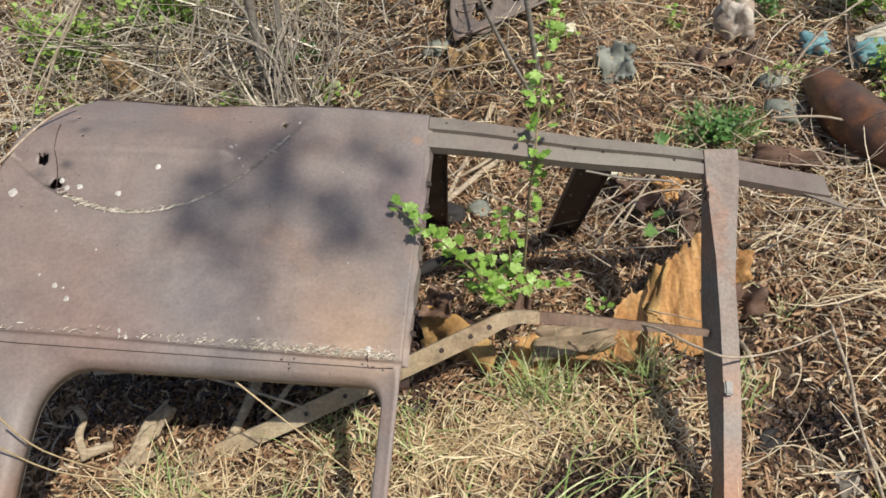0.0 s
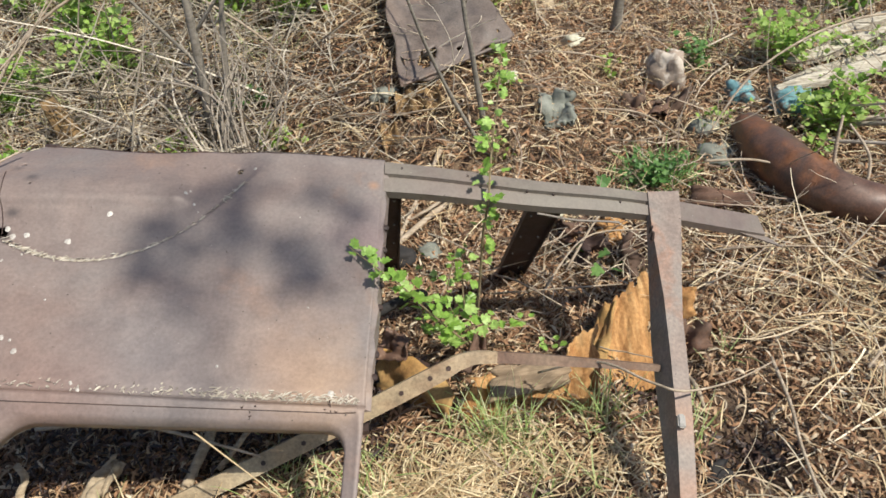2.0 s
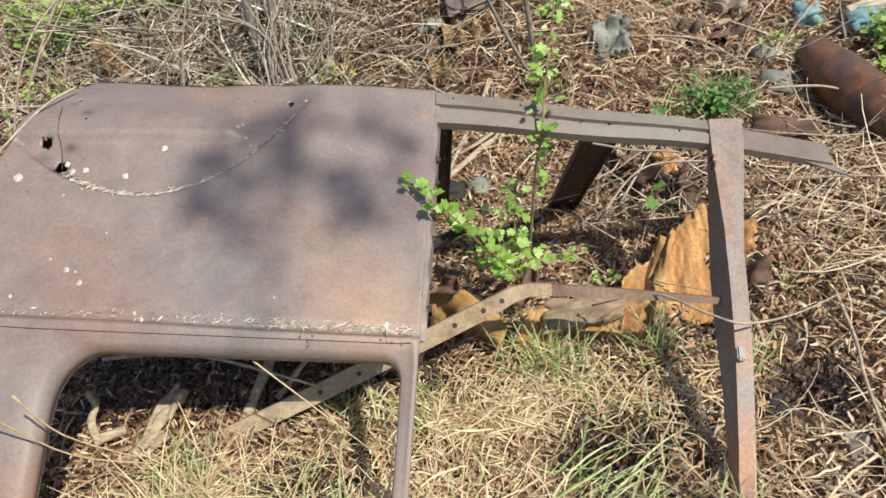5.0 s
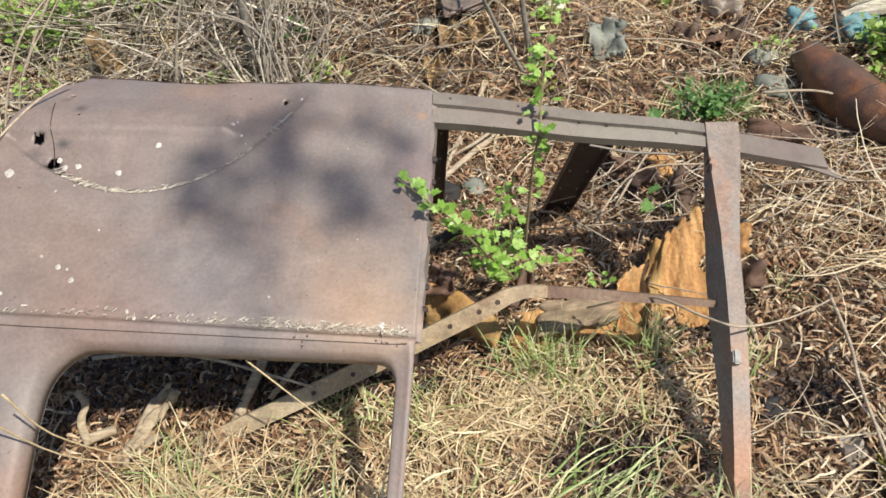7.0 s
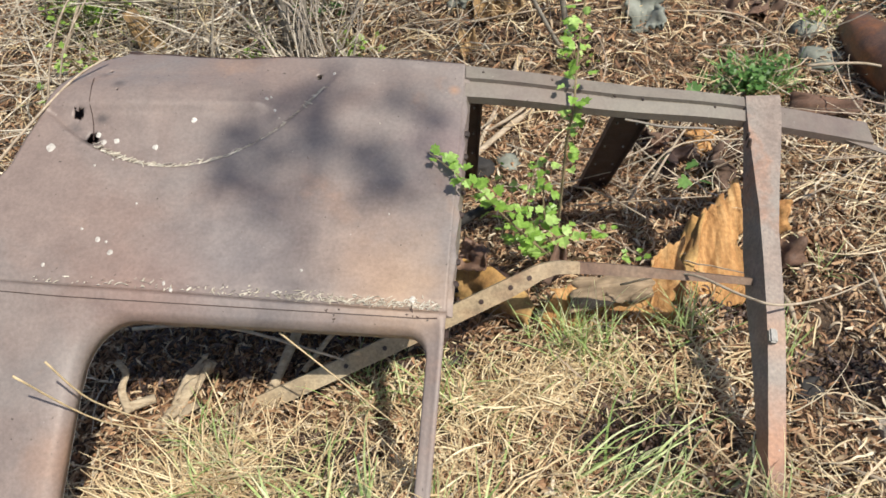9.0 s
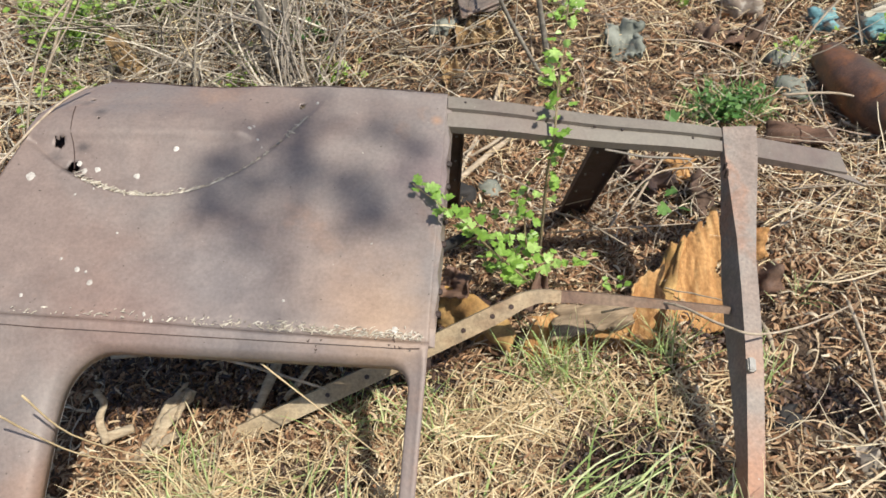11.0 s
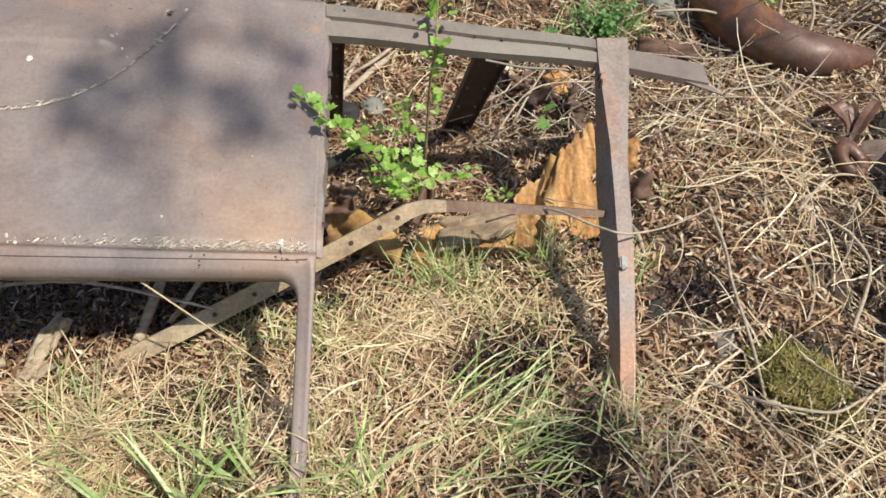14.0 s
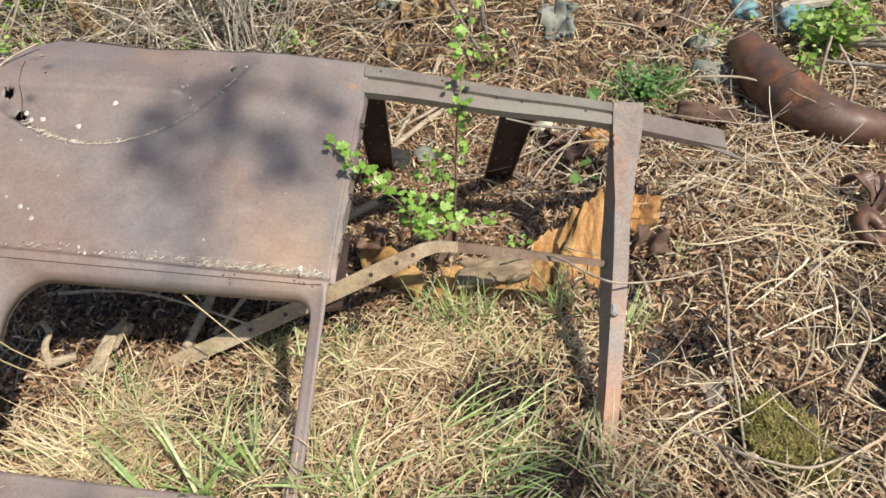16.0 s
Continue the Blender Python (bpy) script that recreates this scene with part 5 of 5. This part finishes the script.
ob = strips("moss", base, rng.uniform(0, 6.3, 9000), rng.uniform(0.5, 1.4, 9000), rng.uniform(0.007, 0.018, 9000), rng.uniform(0.0015, 0.003, 9000), rng.uniform(0, 0.4, 9000), rng.normal(0, 0.3, 9000), rng.normal(0, 0.5, 9000), 2, M_MOSS, True)
tagged(ob, "yellow green moss cushion", kind="stuff")
ob.parent = moss
ob.matrix_parent_inverse = moss.matrix_world.inverted()


def tuft(x, y, n, lo, hi, spread, mat, label, lean=None, wid=0.0035, pit=1.1):
    px, py = rng.normal(x, spread, n), rng.normal(y, spread * 0.7, n)
    base = np.stack([px, py, heights(px, py)], 1)
    yaw = rng.uniform(0, 6.3, n) if lean is None else rng.normal(lean, 0.5, n)
    ob = strips("grass_tuft", base, yaw, rng.normal(pit, 0.25, n), rng.uniform(lo, hi, n), rng.uniform(wid * 0.6, wid * 1.2, n), rng.uniform(0.1, 0.55, n), rng.normal(0, 0.4, n), rng.normal(0, 0.4, n), 6, mat, True)
    return tagged(ob, label, "grass", "grass tufts", "stuff")


tuft(-0.23, 0.61, 18, 0.12, 0.22, 0.02, M_GRASS, "fresh green grass blades before the window opening", wid=0.009)
tuft(-0.15, 0.61, 16, 0.12, 0.22, 0.02, M_GRASS, "fresh green grass blades before the window opening", wid=0.009)
tuft(-0.28, 0.56, 14, 0.12, 0.24, 0.02, M_GRASS, "broad green grass blades before the window opening", wid=0.011)
tuft(0.04, 0.56, 24, 0.10, 0.2, 0.025, M_GRASS, "broad green grass blades beside the window pillar", wid=0.007)
tuft(-0.02, 0.60, 40, 0.06, 0.14, 0.04, M_GRASS, "short green grass beside the window pillar")
tuft(0.19, 0.65, 110, 0.10, 0.22, 0.08, M_GRASS, "lying green grass in matted straw", lean=0.2, pit=0.3, wid=0.005)
tuft(0.30, 0.63, 45, 0.08, 0.2, 0.06, M_GRASS, "lying green grass in matted straw", lean=0.4, pit=0.45, wid=0.005)
tuft(0.47, 0.57, 30, 0.08, 0.16, 0.06, M_GRASS, "green grass round the foot of the post", pit=0.8)
tuft(0.22, 1.02, 75, 0.08, 0.16, 0.035, M_GRASS, "green grass before the orange drum")
tuft(0.25, 1.0, 60, 0.09, 0.17, 0.04, M_GRASS, "green grass before the orange drum")
tuft(0.46, 1.02, 60, 0.08, 0.17, 0.025, M_GRASS, "thin green grass beside the orange drum", pit=1.2)
tuft(0.60, 0.93, 22, 0.06, 0.14, 0.015, M_GRASS, "green grass blades beside the post", lean=0.9, pit=0.8)
tuft(-0.14, 0.95, 70, 0.06, 0.15, 0.06, M_GRASS, "green grass under the window opening", pit=0.9)
tuft(-0.47, 0.84, 26, 0.07, 0.15, 0.015, M_GRASS, "thin green grass in the window opening", pit=1.25)
tuft(-0.40, 0.75, 150, 0.08, 0.2, 0.08, M_STRAW, "pale dry grass spilling through the window", pit=0.6, wid=0.0036)
tuft(-0.5, 0.66, 130, 0.1, 0.22, 0.06, M_STRAW, "pale dry grass spilling through the window", lean=2.9, pit=0.7, wid=0.0036)
tuft(-0.36, 0.70, 170, 0.06, 0.15, 0.08, M_GRASS, "short green grass in the window opening", wid=0.0045, pit=0.8)
tuft(0.78, 1.15, 14, 0.05, 0.12, 0.02, M_GRASS, "thin green grass in the litter")
tuft(0.35, 0.9, 40, 0.05, 0.12, 0.05, M_GRASS, "thin green grass in the straw")
tuft(0.0, 0.9, 60, 0.05, 0.12, 0.06, M_GRASS, "thin green grass in the straw")
for gx0, gy0, gn in ((-0.7, 2.55, 90), (-0.95, 2.35, 70), (-0.35, 2.6, 90), (-1.0, 2.9, 80), (0.6, 2.9, 60), (1.3, 2.6, 60), (-0.6, 3.0, 90), (1.75, 2.35, 60)):
    tuft(gx0, gy0, gn, 0.06, 0.16, 0.09, M_GRASS, "short green grass on the bank", pit=1.0)
tuft(-0.1, 0.68, 120, 0.05, 0.13, 0.05, M_STRAW, "dry grass inside the window pillar", pit=0.6, wid=0.0028)
tuft(-0.04, 0.58, 90, 0.06, 0.16, 0.05, M_STRAW, "dry grass round the window pillar's foot", pit=0.8, wid=0.003)
tuft(0.48, 0.60, 70, 0.05, 0.14, 0.05, M_STRAW, "dry grass round the post's foot", pit=0.7, wid=0.003)
for pts in (((-0.522, 0.72, 0.43), (-0.516, 0.74, 0.31), (-0.48, 0.80, 0.15)), ((-0.56, 0.70, 0.43), (-0.54, 0.755, 0.24), (-0.47, 0.82, 0.10)), ((-0.25, 0.85, 0.30), (-0.19, 0.83, 0.22), (-0.10, 0.80, 0.10))):
    bar("straw_stalk", pts, 0.0017, M_STRAW, "long yellow straw stalk leaning on the shell", "straw", "straw stalks", 5, 0.0, 5)

# ---- living plants ----
def lobed_leaf(size, cup=0.12):
    """Verts and faces of one lobed leaf, its stalk at the origin, growing along x."""
    pts = [(0, 0)]
    rim = [(0.02, -0.16), (0.12, -0.46), (0.34, -0.5), (0.38, -0.3), (0.58, -0.44), (0.78, -0.3), (0.72, -0.16), (1.0, 0.0), (0.72, 0.16), (0.78, 0.3), (0.58, 0.44), (0.38, 0.3), (0.34, 0.5), (0.12, 0.46), (0.02, 0.16)]
    mid = [(0.45, 0.0)]
    vs = [(x * size, y * size, size * (cup * (abs(y) * 1.6) - 0.1 * x * x)) for x, y in pts + mid + rim]
    fs = []
    idx = [0] + list(range(2, 2 + len(rim)))
    for a, b in zip(idx, idx[1:] + idx[:1]):
        fs.append((1, a, b))
    return vs, fs


def leaf_mesh(name, size, mat, cup):
    vs, fs = lobed_leaf(size, cup)
    me = bpy.data.meshes.new(name)
    me.from_pydata(vs, [], fs)
    me.materials.append(mat)
    return me


prng = random.Random(5)
M_LEAFG = litter_material("gooseberry leaf", [(0.0, (0.22, 0.38, 0.06)), (0.6, (0.32, 0.52, 0.10)), (1.0, (0.46, 0.64, 0.2))], 0.4, 0.42, island=False)
LEAVES = [leaf_mesh("leaf", s, M_LEAFG, c) for s, c in ((0.028, 0.2), (0.033, 0.12), (0.022, 0.35), (0.030, -0.15))]


def leafy_stem(parent, pts, r, count, size=1.0, t0=0.1):
    line = spline(pts, 8)
    bm = bmesh.new()
    tube(bm, line, [r * (1 - 0.7 * k / (len(line) - 1)) for k in range(len(line))], 6, 0.1)
    part("stem", bm, M_VINE, parent)
    for k in range(count):
        t = t0 + (1 - t0) * (k + prng.random() * 0.7) / count
        p = line[min(int(t * (len(line) - 1)), len(line) - 1)]
        ob = new("leaf", LEAVES[prng.randrange(4)])
        yaw = prng.uniform(0, 6.3)
        off = Vector((math.cos(yaw), math.sin(yaw), 0.5)) * prng.uniform(0.004, 0.03) * (1.1 - 0.7 * t)
        ob.parent = parent
        ob.matrix_parent_inverse = parent.matrix_world.inverted()
        s = size * prng.uniform(0.6, 1.1) * (1.1 - 0.5 * t)
        ob.matrix_basis = Matrix.LocRotScale(p + off, Euler((prng.gauss(0.1, 0.4), prng.gauss(-0.1, 0.4), yaw)), (s, s, s))


bush = thing("gooseberry_bush", (0.24, 1.32, -0.06), "young shrub with fresh green lobed leaves in the hollow", "shrub")
leafy_stem(bush, [(0.235, 1.31, -0.06), (0.256, 1.28, 0.186), (0.266, 1.26, 0.314), (0.275, 1.22, 0.413), (0.293, 1.285, 0.474), (0.313, 1.33, 0.55), (0.327, 1.36, 0.615), (0.336, 1.382, 0.668)], 0.0035, 62, 1.0, 0.2)
leafy_stem(bush, [(0.235, 1.31, -0.06), (0.210, 1.197, 0.080), (0.164, 1.167, 0.170), (0.124, 1.117, 0.270), (0.096, 1.066, 0.360), (0.064, 1.048, 0.415), (0.012, 1.10, 0.437)], 0.003, 66, 1.1, 0.15)
leafy_stem(bush, [(0.235, 1.31, -0.06), (0.213, 1.232, 0.080), (0.262, 1.230, 0.100), (0.331, 1.247, 0.080), (0.355, 1.249, 0.070)], 0.002, 22, 1.0, 0.35)
leafy_stem(bush, [(0.235, 1.31, -0.06), (0.22, 1.33, 0.1), (0.235, 1.36, 0.22)], 0.003, 26, 1.0, 0.25)
leafy_stem(bush, [(0.235, 1.31, -0.06), (0.2, 1.24, 0.1), (0.18, 1.22, 0.2), (0.21, 1.25, 0.3)], 0.003, 26, 1.05, 0.3)
leafy_stem(bush, [(0.235, 1.31, -0.06), (0.182, 1.228, 0.080), (0.147, 1.179, 0.130), (0.122, 1.193, 0.160)], 0.002, 16, 1.1, 0.3)
leafy_stem(bush, [(0.235, 1.31, -0.06), (0.17, 1.36, 0.08), (0.13, 1.40, 0.18)], 0.0025, 9, 0.9, 0.4)
leafy_stem(bush, [(0.235, 1.31, -0.06), (0.310, 1.237, 0.020), (0.372, 1.206, 0.040), (0.421, 1.180, 0.050)], 0.002, 8, 0.9, 0.6)


def shrub(x, y, height, spread, stems, leaves, size, mat, label, category="shrub", name="leafy_shrub", low=0.2):
    b = on_ground(x, y)
    ob = thing(name, b, label, category)
    ps, tips = [], []
    for k in range(stems):
        w = prng.uniform(0, 6.3)
        q = b + Vector((math.cos(w) * spread * prng.uniform(0.3, 1), math.sin(w) * spread * prng.uniform(0.3, 1), height * prng.uniform(0.5, 1)))
        m = b.lerp(q, 0.5) + Vector((0, 0, height * 0.15))
        line = spline([b, m, q], 5)
        bm = bmesh.new()
        tube(bm, line, [0.003 * (1 - 0.6 * i / (len(line) - 1)) for i in range(len(line))], 5)
        part("stem", bm, M_VINE, ob)
        tips.append(line)
    vs, fs = [], []
    for k in range(leaves):
        line = tips[prng.randrange(len(tips))]
        t = prng.uniform(low, 1)
        p = line[int(t * (len(line) - 1))] + Vector((prng.gauss(0, 1), prng.gauss(0, 1), prng.gauss(0, 0.7))) * size * 1.1
        lv, lf = lobed_leaf(size * prng.uniform(0.6, 1.2), prng.uniform(-0.1, 0.3))
        m = Euler((prng.gauss(0, 0.5), prng.gauss(0, 0.5), prng.uniform(0, 6.3))).to_matrix()
        o = len(vs)
        vs += [p + m @ Vector(v) for v in lv]
        fs += [tuple(i + o for i in f) for f in lf]
    fol = mesh_ob("foliage", vs, fs, mat)
    fol.parent = ob
    fol.matrix_parent_inverse = ob.matrix_world.inverted()
    return ob


shrub(1.45, 1.98, 0.2, 0.14, 10, 380, 0.026, M_GREEN, "fresh green leafy shrub behind the rusted pipe")
shrub(1.12, 2.07, 0.08, 0.07, 4, 46, 0.02, M_GREEN, "small green seedling beside the rusted pipe")
shrub(1.30, 1.84, 0.14, 0.04, 4, 44, 0.02, M_GREEN, "small green sprig growing over the pipe")
shrub(1.50, 2.42, 0.24, 0.18, 10, 330, 0.026, M_GREEN, "fresh green leafy shrub behind the planks")
shrub(1.75, 2.42, 0.16, 0.2, 8, 90, 0.022, M_GREEN, "sparse green sprigs growing between planks")
shrub(1.22, 2.45, 0.14, 0.09, 5, 80, 0.024, M_FERN, "dark green leafy plant on the bank")
shrub(0.84, 1.88, 0.09, 0.10, 14, 430, 0.016, M_FERN, "low feathery dark green plant behind the rail", "plant", "feathery_plant")
tuft(0.86, 1.88, 420, 0.04, 0.11, 0.055, M_FROND, "low feathery green plant behind the rail", pit=0.9, wid=0.006)
shrub(0.80, 1.83, 0.03, 0.07, 5, 16, 0.04, M_FERN, "broad dark green leaves under feathery plant", "plant", "broad_leaf_plant")
shrub(0.60, 1.55, 0.05, 0.03, 3, 5, 0.04, M_FERN, "broad dark green leaf below the rail", "plant", "broad_leaf_plant")
shrub(0.86, 2.43, 0.08, 0.07, 4, 30, 0.02, M_GREEN, "small green seedling on the bank")
shrub(0.47, 2.30, 0.09, 0.09, 6, 50, 0.02, M_GREEN, "small green seedling beside grey stone")
shrub(0.40, 2.0, 0.14, 0.06, 5, 34, 0.02, M_GREEN, "small green seedling behind the rail")
shrub(0.52, 2.75, 0.18, 0.12, 6, 70, 0.022, M_GREEN, "small green seedling beside rusted sheet")
shrub(-0.38, 2.30, 0.10, 0.08, 6, 44, 0.026, M_FERN, "dark green broad leaves behind the panel", "plant")
shrub(-0.30, 2.13, 0.08, 0.06, 4, 34, 0.02, M_GREEN, "small green seedling behind the panel")
shrub(-0.55, 2.12, 0.08, 0.06, 4, 30, 0.02, M_GREEN, "small green seedling behind the panel")
for x, y, h, s, n in ((-0.95, 2.75, 0.4, 0.2, 110), (-0.40, 2.85, 0.45, 0.22, 170), (-0.20, 2.75, 0.35, 0.2, 170), (-0.83, 2.5, 0.35, 0.18, 90), (-0.17, 3.1, 0.5, 0.3, 200), (-1.15, 2.4, 0.3, 0.2, 80), (-1.2, 2.95, 0.4, 0.25, 110), (0.05, 3.05, 0.3, 0.2, 90), (1.9, 2.75, 0.25, 0.2, 90), (0.85, 3.1, 0.2, 0.15, 60), (-1.05, 1.95, 0.25, 0.12, 50)):
    shrub(x, y, h * 0.8, s * 1.1, 9, int(n * 2.8), 0.028, M_GREEN, "sparse shrub with fresh green leaves on the bank")
for x, y, h, n in ((-1.05, 2.08, 0.26, 70), (-1.24, 2.4, 0.25, 90), (-1.1, 2.42, 0.24, 70), (-0.86, 2.66, 0.2, 80), (-0.77, 2.5, 0.22, 60), (-0.43, 2.75, 0.2, 120), (-0.57, 2.2, 0.07, 40), (-0.27, 2.15, 0.06, 40)):
    shrub(x, y, h, 0.1, 6, n, 0.022, M_GREEN, "sparse fresh green sprigs among grey brambles")
bar("bramble", [(-1.0, 1.5, 0.05), (-1.0, 1.7, 0.28), (-0.9, 1.8, 0.49), (-0.747, 1.9, 0.62), (-0.5, 2.0, 0.85)], 0.0032, M_TWIG, "pale bare bramble stem arching beside the panel", "bramble", "brambles", 7, 0.05, 6)
bar("bramble", [(-0.80, 0.98, 0.47), (-0.70, 1.11, 0.535), (-0.665, 1.175, 0.555), (-0.623, 1.245, 0.576), (-0.597, 1.283, 0.583), (-0.565, 1.32, 0.585)], 0.0028, M_TWIG, "pale bare bramble stem hugging the panel's edge", "bramble", "brambles", 7, 0.05, 6)
bar("bramble", [(-0.95, 1.6, 0.1), (-0.844, 1.6, 0.44), (-0.721, 1.7, 0.60), (-0.6, 1.8, 0.75)], 0.0022, M_TWIG, "pale bare bramble stem arching beside the panel", "bramble", "brambles", 7, 0.05, 6)
bar("bramble", [(-1.2, 2.2, 0.2), (-0.95, 2.3, 0.5), (-0.6, 2.35, 0.62), (-0.3, 2.4, 0.4), (-0.2, 2.42, 0.2)], 0.005, M_TWIG, "pale bare bramble stem arching over the bank", "bramble", "brambles", 7, 0.05, 6)
bar("bramble", [(1.95, 2.3, 0.05), (1.75, 2.2, 0.28), (1.45, 2.1, 0.32), (1.2, 2.05, 0.22), (1.05, 1.98, 0.06)], 0.0045, M_TWIG, "pale bare bramble stem arching over the pipe", "bramble", "brambles", 7, 0.05, 6)


# saplings on the bank
def sapling(lines, label):
    ob = thing("sapling", lines[0][0][0], label, "tree")
    for pts, r in lines:
        line = spline(pts, 6)
        bm = bmesh.new()
        tube(bm, line, [r * (1 - 0.6 * k / (len(line) - 1)) for k in range(len(line))], 9, 0.12)
        part("trunk" if r > 0.008 else "branch", bm, M_BARK, ob, smooth=True)
    return ob


sapling([([(0.39, 2.14, 0.08), (0.361, 2.13, 0.351), (0.342, 2.12, 0.555), (0.33, 2.12, 1.2), (0.4, 2.2, 2.4)], 0.0095), ([(0.345, 2.12, 0.5), (0.5, 2.2, 0.9), (0.6, 2.2, 1.4)], 0.005)], "slim grey brown leafless sapling on the bank")
sapling([([(0.37, 2.09, 0.06), (0.259, 2.06, 0.321), (0.176, 2.0, 0.607), (0.05, 1.95, 1.2), (-0.05, 1.95, 2.2)], 0.0065), ([(0.18, 2.0, 0.6), (0.3, 2.05, 0.9)], 0.004)], "slim grey brown leafless sapling leaning aside")
sapling([([(-0.47, 2.17, 0.1), (-0.435, 2.15, 0.385), (-0.419, 2.15, 0.626), (-0.4, 2.2, 1.3), (-0.45, 2.3, 2.4)], 0.016), ([(-0.42, 2.18, 0.1), (-0.362, 2.2, 0.443), (-0.328, 2.2, 0.602), (-0.2, 2.25, 1.2), (-0.1, 2.3, 2.2)], 0.011),
         ([(-0.43, 2.15, 0.4), (-0.55, 2.1, 0.62), (-0.7, 2.05, 0.9)], 0.006), ([(-0.42, 2.15, 0.5), (-0.25, 2.1, 0.7), (-0.1, 2.1, 1.0)], 0.005)], "grey lichened many-stemmed sapling behind the panel")
sapling([([(1.0, 2.82, 0.06), (1.016, 2.8, 0.294), (1.02, 2.82, 0.9), (1.1, 2.9, 2.2)], 0.024)], "slim grey leafless sapling on the bank")

# dead grey clump fanning up round the sapling's foot
clump = thing("dead_shrub", on_ground(-0.36, 2.02), "grey dead shrub of many thin bare stems behind the panel", "shrub")
for k in range(34):
    w, r = prng.gauss(1.75, 0.75), prng.uniform(0.15, 0.5)
    b = on_ground(-0.36 + prng.gauss(0, 0.05), 2.02 + prng.gauss(0, 0.04))
    e = b + Vector((math.cos(w) * r, math.sin(w) * r * 0.7, prng.uniform(0.15, 0.5)))
    bm = bmesh.new()
    line = spline([b, b.lerp(e, 0.35) + Vector((prng.gauss(0, 0.03), prng.gauss(0, 0.03), prng.uniform(0.0, 0.08))), b.lerp(e, 0.7) + Vector((prng.gauss(0, 0.04), prng.gauss(0, 0.04), prng.gauss(0, 0.03))), e], 5)
    tube(bm, line, [prng.uniform(0.0018, 0.004) * (1 - 0.6 * q / (len(line) - 1)) for q in range(len(line))], 5, 0.1)
    part("stem", bm, M_GREYTWIG, clump)

# tree behind the viewer, whose branch shades the panel
ray_up = SUN_TO
PANEL_SHADE = ((-0.195, 1.225, 26), (-0.225, 1.185, 28), (-0.262, 1.145, 30), (-0.295, 1.105, 26), (-0.315, 1.06, 16), (-0.23, 1.0, 12), (-0.215, 0.965, 6), (-0.12, 1.10, 20), (-0.07, 1.06, 22), (-0.03, 1.09, 20), (0.02, 1.18, 16), (-0.035, 1.225, 14), (-0.15, 1.16, 14), (-0.25, 1.05, 8))
crown_at = [Vector((x, y, plane_z(x, y))) + ray_up * (6.0 + 0.25 * (k % 3)) for k, (x, y, _) in enumerate(PANEL_SHADE)]
# Unseen leaf clump added to shade the ground round the post's foot.
low_shade = [Vector((x, y, 0.02)) + ray_up * (6.0 + 0.3 * (k % 3)) for k, (x, y) in enumerate(((0.38, 0.60), (0.47, 0.57), (0.56, 0.57), (0.46, 0.64), (0.33, 0.53), (0.58, 0.49), (0.64, 0.54), (0.45, 0.49)))]
tree = thing("shade_tree", (2.1, -2.75, 0.0), "leafy tree whose branch shades the rusted panel", "tree")
tree.location.z = ground_z(2.1, -2.75)
hub = sum(crown_at, Vector()) / len(crown_at)
bm = bmesh.new()
trunk_line = spline([(2.1, -2.75, -0.1), (2.15, -2.7, 2.6), (2.05, -2.7, 5.2), (2.1, -2.65, 7.4)], 6)
tube(bm, trunk_line, [0.14 * (1 - 0.6 * k / (len(trunk_line) - 1)) for k in range(len(trunk_line))], 12, 0.1)
part("trunk", bm, M_BARK, tree)
low_hub = sum(low_shade, Vector()) / len(low_shade)
limbs = [(trunk_line[11], trunk_line[11].lerp(hub, 0.5) + Vector((0.1, 0.0, 0.15)), hub), (trunk_line[10], trunk_line[10].lerp(low_hub, 0.5) + Vector((0.1, 0.0, 0.1)), low_hub)] + [(trunk_line[14 + k], trunk_line[14 + k] + v * 0.5, trunk_line[14 + k] + v) for k, v in enumerate((Vector((-1.0, -0.6, 0.8)), Vector((-0.9, -1.2, 0.6)), Vector((-0.2, -1.4, 0.3)), Vector((-1.3, 0.1, 0.5))))]
vs, fs = [], []
for n, (a, m, e) in enumerate(limbs):
    bm = bmesh.new()
    line = spline([a, m, e], 6)
    tube(bm, line, [(0.012 if n < 2 else 0.03) * (1 - 0.75 * k / (len(line) - 1)) for k in range(len(line))], 8, 0.1)
    part("limb", bm, M_BARK, tree)
    centres = (crown_at, low_shade)[n] if n < 2 else [e + Vector((prng.gauss(0, 0.35), prng.gauss(0, 0.35), prng.gauss(0, 0.3))) for _ in range(12)]
    for q, c in enumerate(centres):
        for k in range(PANEL_SHADE[q][2] if n == 0 else 17 if n == 1 else 36):
            p = c + Vector((prng.gauss(0, 0.03), prng.gauss(0, 0.03), prng.gauss(0, 0.05))) * (1, 1.5, 4.5)[min(n, 2)]
            lv, lf = lobed_leaf(0.034 * prng.uniform(0.6, 1.1), 0.1)
            mt = Euler((prng.gauss(0, 0.7), prng.gauss(0, 0.7), prng.uniform(0, 6.3))).to_matrix()
            o = len(vs)
            vs += [p + mt @ Vector(v) for v in lv]
            fs += [tuple(i + o for i in f) for f in lf]
crown = mesh_ob("crown", vs, fs, M_GREEN)
crown.parent = tree
crown.matrix_parent_inverse = tree.matrix_world.inverted()
